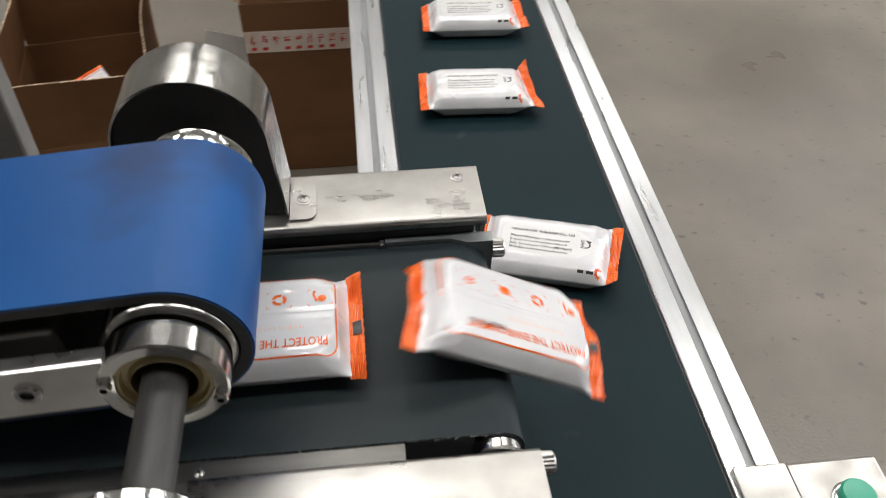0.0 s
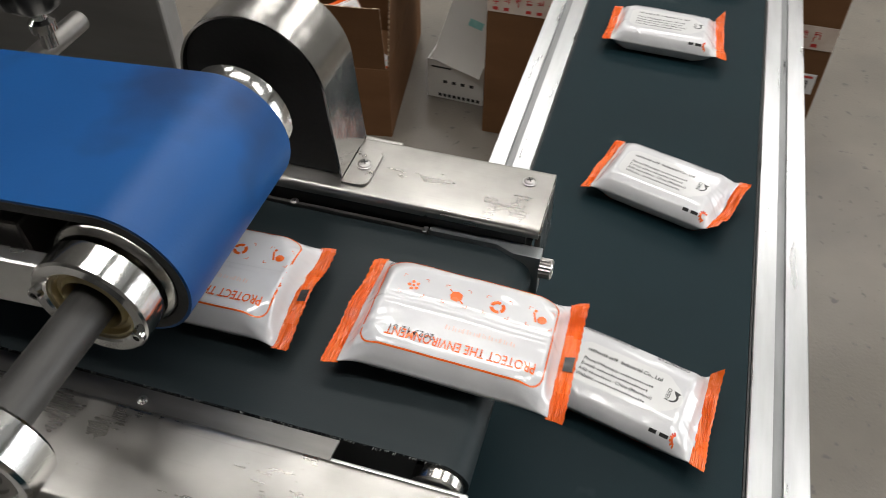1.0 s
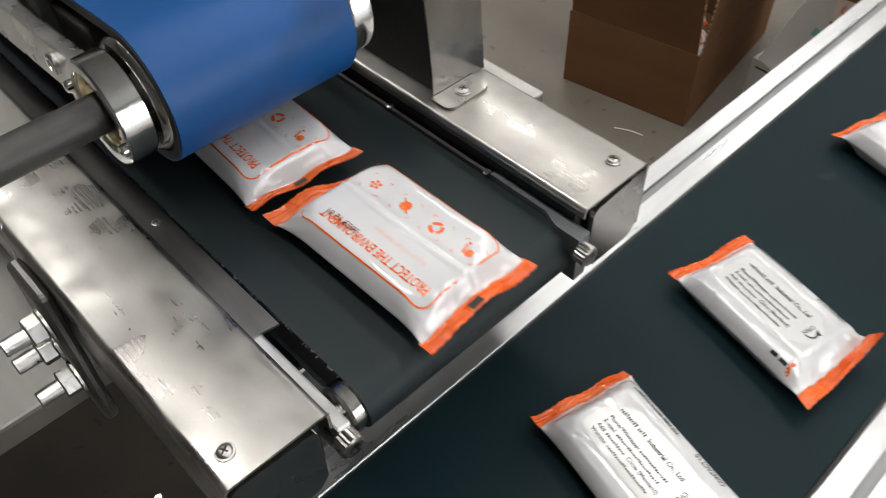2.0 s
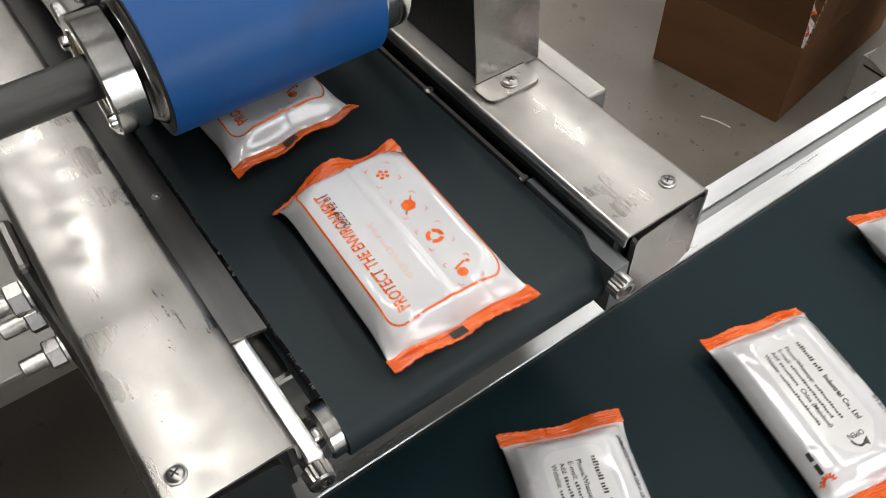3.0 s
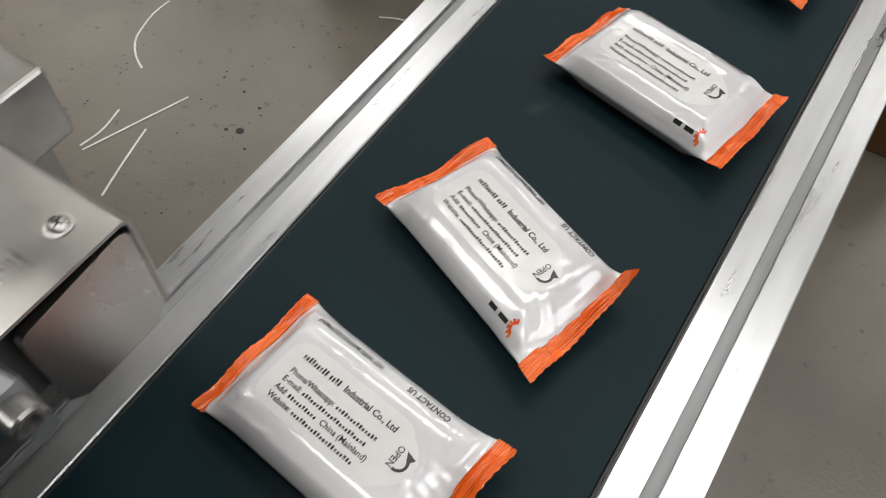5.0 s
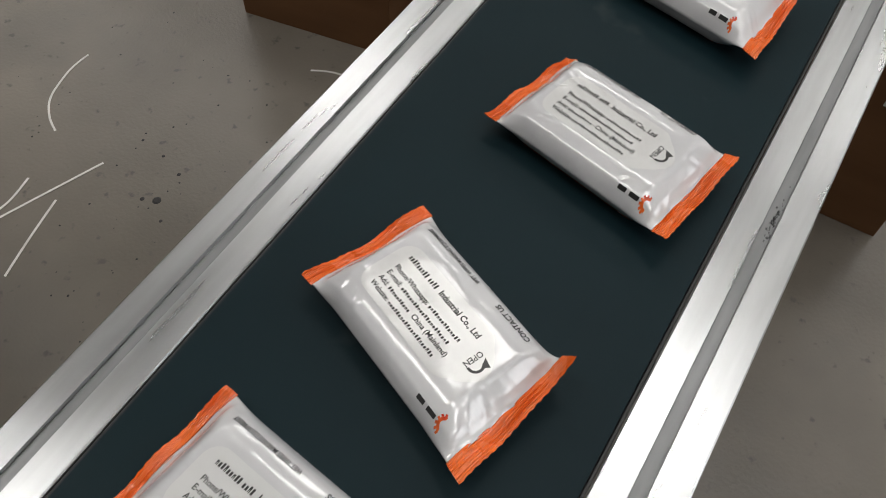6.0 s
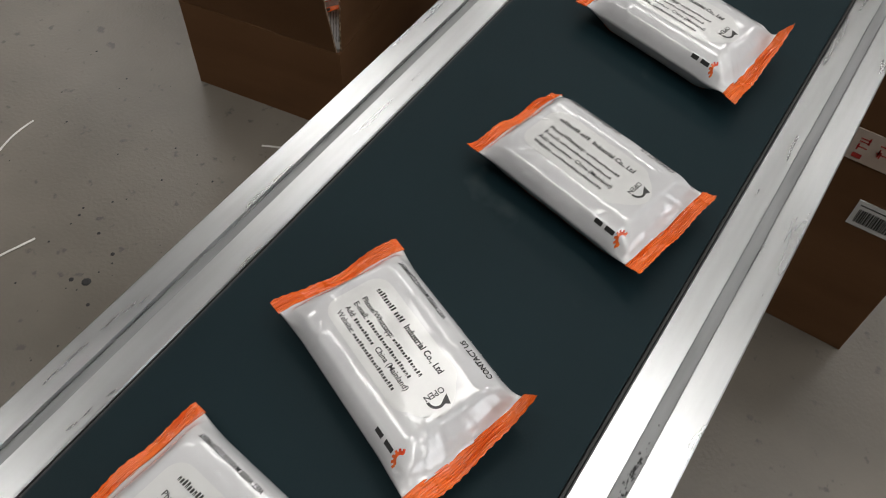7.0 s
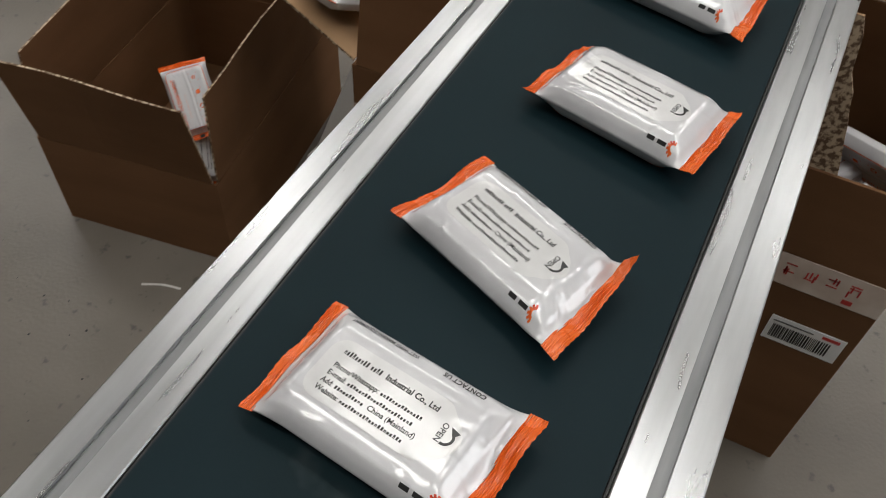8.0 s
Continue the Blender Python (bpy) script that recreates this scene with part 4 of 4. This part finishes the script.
def wipes_pack(seed, label):
    t = thing("wipes_pack", (0, 0, 0), label, "wipes pack", "wipes packs")
    # pouch
    bm = bmesh.new()
    nu, nv = 92, 58
    grid = {}
    for up in (1, -1):
        for i in range(nu + 1):
            for j in range(nv + 1):
                u = -math.cos(math.pi * i / nu) * 0.35 + (2 * i / nu - 1) * 0.65
                v = -math.cos(math.pi * j / nv) * 0.5 + (2 * j / nv - 1) * 0.5
                edge = j in (0, nv) or i in (0, nu)
                if edge and up == -1:
                    grid[up, i, j] = grid[1, i, j]
                    continue
                x, y = u * PL, v * half_width(abs(u))
                z = bulge(x, y, up, seed)
                fade = max(0.0, (abs(u) - 0.80) / 0.20) ** 1.4
                z += seal_wave(x, y, seed) * fade
                pull = max(0.0, (u - 0.75) / 0.25) * SKEW[seed] * y / PW
                grid[up, i, j] = bm.verts.new((x + pull, y, z))
        for i in range(nu):
            for j in range(nv):
                q = [grid[up, i, j], grid[up, i + 1, j], grid[up, i + 1, j + 1], grid[up, i, j + 1]]
                bm.faces.new(q if up == 1 else q[::-1])
    pouch = part("pouch", bm, FILM, t, "glossy white film pouch")
    pouch.data.shade_smooth()
    # crimped end seals
    for s in (-1, 1):
        bm = bmesh.new()
        na, nb = 16, 30
        V = {}
        for k in (0, 1):
            for a in range(na + 1):
                for b in range(nb + 1):
                    f = a / na
                    x = s * (PL - 0.0012 + f * SW)
                    jag = 0.00028 * ((b % 2) * 2 - 1) if a == na else 0
                    y = (2 * b / nb - 1) * (half_width(1) + 0.0006 + 0.0004 * f)
                    z = seal_wave(s * PL, y, seed) * (1 + 0.9 * f) + 0.00036 * (1 if a % 2 else -1) * (0.55 + 1.3 * noise.noise(Vector((f * 4, y * 60, seed * 2.0 + s)))) + 0.0007 * noise.noise(Vector((f * 5, y * 130, seed + s))) + (0.00025 if k else -0.00025)
                    z += (0.0020 if s > 0 else -0.0040) * f * (0.6 + 0.4 * math.sin(seed + s + y * 40))
                    if s > 0:       # one side stands up, the other droops
                        x += SKEW[seed] * y / PW * (1 + 0.3 * f)
                        z -= 1.1 * SKEW[seed] * f * y / PW
                    V[k, a, b] = bm.verts.new((x + s * jag, y, z))
        for a in range(na):
            for b in range(nb):
                bm.faces.new([V[1, a, b], V[1, a + 1, b], V[1, a + 1, b + 1], V[1, a, b + 1]])
                bm.faces.new([V[0, a, b], V[0, a, b + 1], V[0, a + 1, b + 1], V[0, a + 1, b]])
        for a in range(na):
            for b in (0, nb):
                bm.faces.new([V[0, a, b], V[0, a + 1, b], V[1, a + 1, b], V[1, a, b]])
        for b in range(nb):
            bm.faces.new([V[0, na, b], V[0, na, b + 1], V[1, na, b + 1], V[1, na, b]])
        part("end_seal", bm, SEAL, t, "crimped orange end seal")
        if s == -1:
            bm = bmesh.new()
            for b in range(12, 15):
                for a in range(5, na - 2):
                    pts = []
                    for aa, bb in ((a, b), (a + 1, b), (a + 1, b + 1), (a, b + 1)):
                        f = aa / na
                        y = (2 * bb / nb - 1) * (half_width(1) + 0.0006 + 0.0004 * f)
                        z = seal_wave(s * PL, y, seed) * (1 + 0.9 * f) - 0.0009 + (0.0020 if s > 0 else -0.0040) * f * (0.6 + 0.4 * math.sin(seed + s + y * 40))
                        pts.append(bm.verts.new((s * (PL - 0.0012 + f * SW), y, z)))
                    bm.faces.new(pts)
            part("eye_mark", bm, INK_BLACK, t, "black register mark")
    # resealable label on one side
    pts = rounded(-0.0395, 0.0310, -0.0195, 0.0152, 0.0085)
    pts = [(x + (0.0090 * max(0, math.cos(min(HALF, abs(y + 0.002) / 0.0085))) if x > 0.0285 else 0), y) for x, y in pts]
    bm = bmesh.new()
    c = [bm.verts.new((x, y, 0)) for x, y in pts]
    f = bm.faces.new(c)
    bmesh.ops.triangulate(bm, faces=[f])
    bmesh.ops.subdivide_edges(bm, edges=bm.edges[:], cuts=4, use_grid_fill=True)
    lab = part("reseal_label", drape(bm, 1, 0.0002, seed), FILM_LABEL, t, "pale resealable label")
    lab.data.shade_smooth()
    ink = []
    ink.append(blocks((9, 4), 0.0030, 0.0070, -0.0322, 0.00162))
    ink.append(words("Industrial Co., Ltd", 0.0046, -0.0078, 0.0070, bold=0.00013, width=0.0300))
    for k, (head, wide, spans) in enumerate((("Phone/Whatsapp:", 0.0262, (14,)), ("E-mail:", 0.0106, (22,)), ("Add:", 0.0066, (10,)), ("Website:", 0.0132, (21,)))):
        y = -0.0013 - 0.0047 * k
        x1 = -0.0322 + wide + 0.0014
        ink.append(words(head, 0.0041, -0.0322, y, bold=0.00006, width=wide))
        ink.append(blocks(spans, 0.0020, y, x1, 0.00168))
        if k == 2:
            ink.append(words("China (Mainland)", 0.0041, -0.0055, y, bold=0.00006, width=0.0262))
    ink.append(words("OPEN", 0.0043, 0.0278, 0.0050, turn=-90, bold=0.00006, width=0.0104))
    ink.append(disc(0.0318, -0.0012, 0.0046, 14, 0.0032, -100, 62))
    ink.append(wedge((0.0318, 0.0046), (0.0372, 0.0034), (0.0348, -0.0002)))
    part("label_print", drape(merge(*ink), 1, 0.0004, seed), INK_BLACK, lab, "small black label print")
    part("contact_print", drape(words("CONTACT US", 0.0042, 0.0362, 0.0282, turn=180, bold=0.00012, width=0.0235), 1, 0.0003, seed), INK_BLACK, t, "black lettering along the edge")
    part("trade_print", drape(words("WET WIPES MAKING EQUIPMENT", 0.0034, -0.0020, 0.0282, turn=180, bold=0.00008, width=0.0400), 1, 0.0003, seed), INK_BLACK, t, "small black lettering along the edge")
    part("brand_bar", drape(bars([(0.0062, 0.0009), (0.0072, 0)], 0.0024, -0.0305, 0.0258, 0.02), 1, 0.0003, seed), INK_BLACK, t, "plain black bars")
    gear = [disc(0.0452, -0.0285, 0.0034, 18, 0.0020, 60, 320)]
    for a in range(70, 320, 27):
        c, q = Vector((0.0452 + 0.0038 * math.cos(radians(a)), -0.0285 + 0.0038 * math.sin(radians(a)))), radians(a)
        gear.append(strip([(c.x - 0.0008 * math.cos(q), c.y - 0.0008 * math.sin(q)), (c.x + 0.0006 * math.cos(q), c.y + 0.0006 * math.sin(q))], 0.0011))
    part("brand_ring", drape(merge(*gear), 1, 0.0003, seed), INK_LOGO, t, "orange-red toothed ring mark")
    # printed side
    part("border_line", drape(strip(rounded(-0.0475, 0.0475, -0.0285, 0.0285, 0.0070), 0.0008, True), -1, 0.0003, seed), INK_ORANGE, t, "thin orange border line")
    part("slogan", drape(words("PROTECT THE ENVIRONMENT", 0.0082, -0.0430, -0.0172, up=-1, bold=0.00012, width=0.078), -1, 0.0003, seed), INK_ORANGE, t, "orange slogan lettering")
    ob = bars([(0.0030, 0.0010), (0.0022, 0.0008), (0.0035, 0.0010), (0.0028, 0.0009), (0.0020, 0.0008), (0.0040, 0.0010), (0.0026, 0.0009), (0.0033, 0.0009), (0.0024, 0.0010), (0.0030, 0)], 0.0030, -0.0105, -0.0300)
    part("small_print", drape(ob, -1, 0.0003, seed), INK_PINK, t, "faded orange small print")
    part("date_print", drape(words("2023 12 01", 0.0054, 0.0100, -0.0160, up=-1), -1, 0.0006, seed), INK_BLACK, t, "black date stamp")
    for n, x in enumerate((-0.0390, -0.0160, 0.0065, 0.0300)):
        y = 0.0120
        marks = []
        if n == 0:
            marks += [disc(x - 0.001, y - 0.001, 0.0026, 8), strip([(x + 0.002, y - 0.003), (x + 0.004, y + 0.003)], 0.0012), disc(x + 0.0032, y + 0.0042, 0.0010, 8)]
        elif n == 1:
            marks += [disc(x, y, 0.0042, 12, 0.0022, 10, 110), disc(x, y, 0.0042, 12, 0.0022, 130, 230), disc(x, y, 0.0042, 12, 0.0022, 250, 350)]
        elif n == 2:
            marks += [disc(x, y, 0.0036, 7), strip([(x - 0.0045, y - 0.004), (x + 0.0045, y + 0.004)], 0.0008)]
        else:
            marks += [disc(x + 0.0024 * math.cos(a), y + 0.0024 * math.sin(a), 0.0011, 7) for a in (0, 1.26, 2.5, 3.8, 5.0)] + [disc(x, y, 0.0009, 7)]
        for sx in (-1, 1):
            for sy in (-1, 1):
                cx, cy = x + sx * 0.0068, y + sy * 0.0062
                marks.append(strip([(cx - sx * 0.0018, cy), (cx, cy), (cx, cy - sy * 0.0018)], 0.0004))
        part("icon", drape(merge(*marks), -1, 0.0003, seed), INK_ORANGE, t, "small orange icon")
    return t


LABEL_UP = "white wet wipes pack with orange crimped ends, glossy film"
models = [wipes_pack(s, LABEL_UP) for s in (1, 5, 9)]
PACK_Z = Z - 0.0010 + 0.0133
A_Z = AZ + 0.0132


def travel(t):
    """How far the collecting belt has run since the start; it speeds up after 7 s."""
    ts = (0.0, 5.8, 6.5, 7.0, 7.1, 7.2, 7.3, 7.4, 7.5, 7.75, 8.0)
    extra = (0.0, -0.008, -0.009, 0.005, 0.024, 0.048, 0.071, 0.090, 0.107, 0.137, 0.163)
    return 0.0015 + 0.1253 * t + float(np.interp(t, ts, extra))


def flat(x, y, yaw):
    return Matrix.Translation((x, y, PACK_Z)) @ Matrix.Rotation(radians(yaw), 4, "Z")


def ride(pack, x, y, yaw):
    """A pack that lies on the collecting belt all the time; y is its place at the start."""
    walk(pack, [(t, flat(x, y + travel(t), yaw)) for t in np.linspace(0, 8, 33)])


def drop(pack, lead, t_drop, x, y, yaw, yaw_a=0.0, y_a=0.034):
    """A pack that rides the discharge belt, tips over its end and goes on, turned over, on the collecting belt.
    lead: rows of seconds and the place of its front edge."""
    rows = []
    def on_a(t):
        lx = float(np.interp(t, [r[0] for r in lead], [r[1] for r in lead]))
        return Matrix.Translation((lx - 0.0645, y_a, A_Z)) @ Matrix.Rotation(radians(yaw_a), 4, "Z") @ Matrix.Rotation(math.pi, 4, "Y")
    for t in np.arange(0, min(8.01, t_drop - 0.25), 0.1):
        rows.append((round(float(t), 3), on_a(t)))
    if t_drop < 8:
        yl = y + travel(t_drop + 0.1333)
        steps = ((-0.2, 0.0190, 0.1480, 4), (-0.1333, 0.030, 0.1490, 10), (-0.10, 0.043, 0.1430, 27), (-0.0667, 0.052, 0.1370, 47), (-0.0333, 0.060, 0.1300, 69), (0.0, 0.070, 0.1080, 99),
                 (0.0333, 0.079, 0.0800, 125), (0.0667, 0.090, 0.0520, 150), (0.10, x - 0.003, 0.0250, 174))
        for dt, cx, cz, a in steps:
            f = max(0.0, (dt + 0.1333) / 0.2667)
            if t_drop + dt > -0.001:
                rows.append((t_drop + dt, Matrix.Translation((cx, y_a + (yl - y_a) * f, Z + cz)) @ Matrix.Rotation(radians(yaw_a + (yaw - yaw_a) * f), 4, "Z") @ Matrix.Rotation(math.pi + radians(a), 4, "Y")))
        for t in np.arange(round(t_drop + 0.1333, 4), 8.0, 0.25):
            rows.append((float(t), flat(x, y + travel(t), yaw)))
        rows.append((8.0, flat(x, y + travel(8.0), yaw)))
    walk(pack, [r for i, r in enumerate(rows) if i == 0 or frame(r[0]) > frame(rows[i - 1][0])])


# packs that already lie in the cartons
def facing(x, y, z, n, roll, side):
    """A pack's pose: one broad side (1 label, -1 print) looks along n, its length points up, turned by roll."""
    zl = Vector(n).normalized() * side
    xl = (Vector((0, 0, 1)) - zl * zl.z).normalized()
    m = Matrix((xl, zl.cross(xl), zl)).transposed().to_4x4()
    return Matrix.Translation((x, y, z)) @ m @ Matrix.Rotation(radians(roll), 4, "Z")


IN_CARTONS = [facing(-0.576, 1.300, 0.214, (0.35, -0.50, 0.80), -14, -1), facing(-0.545, 1.272, 0.150, (0.60, -0.45, 0.55), -12, 1), pose(-0.60, 1.36, 0.03, 4, 0, 20), pose(-0.60, 1.44, 0.03, 185, 0, -30),
              pose(-0.565, 1.27, 0.030, 0, 0, 80), pose(-0.575, 1.275, 0.064, 184, 3, 50), pose(-0.570, 1.285, 0.098, 5, 2, 95), pose(-0.58, 1.29, 0.132, 186, 0, 66),
              pose(-0.302, 1.335, 0.470, 176, 27, 70), pose(-0.285, 1.44, 0.466, 4, 25, 40), pose(-0.17, 1.40, 0.42, 15, 10, 50), pose(-0.08, 1.45, 0.41, 5, -10, -20), pose(-0.12, 1.36, 0.38, 5, 4, 10),
              pose(0.335, 1.375, 0.452, 60, 8, 150), pose(0.315, 1.365, 0.412, 100, 0, 60), pose(0.33, 1.42, 0.38, 3, 0, 20)]
for i, m in enumerate(IN_CARTONS):
    c = copy_thing(models[i % 3], m)
    tagged(c, "white and orange wipes pack lying in an open carton", group="packs in the cartons")
moving = [models[0], models[1], models[2]] + [copy_thing(models[k], Matrix.Identity(4)) for k in (0, 1, 2, 1, 0, 2)]


def motions():
    """Everything that moves besides the camera."""
    ride(moving[3], 0.112, 0.640, -3)
    ride(moving[4], 0.094, 0.476, -3)
    ride(moving[5], 0.119, 0.222, -16.5)
    drop(moving[6], [(0, 0.10)], 0.10, 0.115, -0.0025, -13.5)
    drop(moving[0], [(0, -0.037), (1.0, 0.078), (1.1, 0.090)], 1.20, 0.125, -0.1575, -13, 0.5, 0.0354)
    drop(moving[1], [(0, -0.178), (2.2, 0.075), (2.4, 0.098)], 2.42, 0.105, -0.307, -22, 1.0, 0.0345)
    drop(moving[2], [(0, -0.330), (2.0, -0.078), (2.2, -0.056), (3.3, 0.082), (3.4, 0.094)], 3.5, 0.096, -0.430, -7, -2.4, 0.0313)
    drop(moving[7], [(0, -0.475), (2.0, -0.206), (3.3, -0.072), (3.5, -0.049), (4.0, -0.0145), (4.5, 0.020), (5.3, 0.093)], 5.42, 0.10, -0.66, -12, 3.0, 0.0255)
    drop(moving[8], [(0, -0.62), (3.3, -0.215), (4.5, -0.123), (8.0, 0.06)], 9.0, 0.1, 0, 0)


motions()
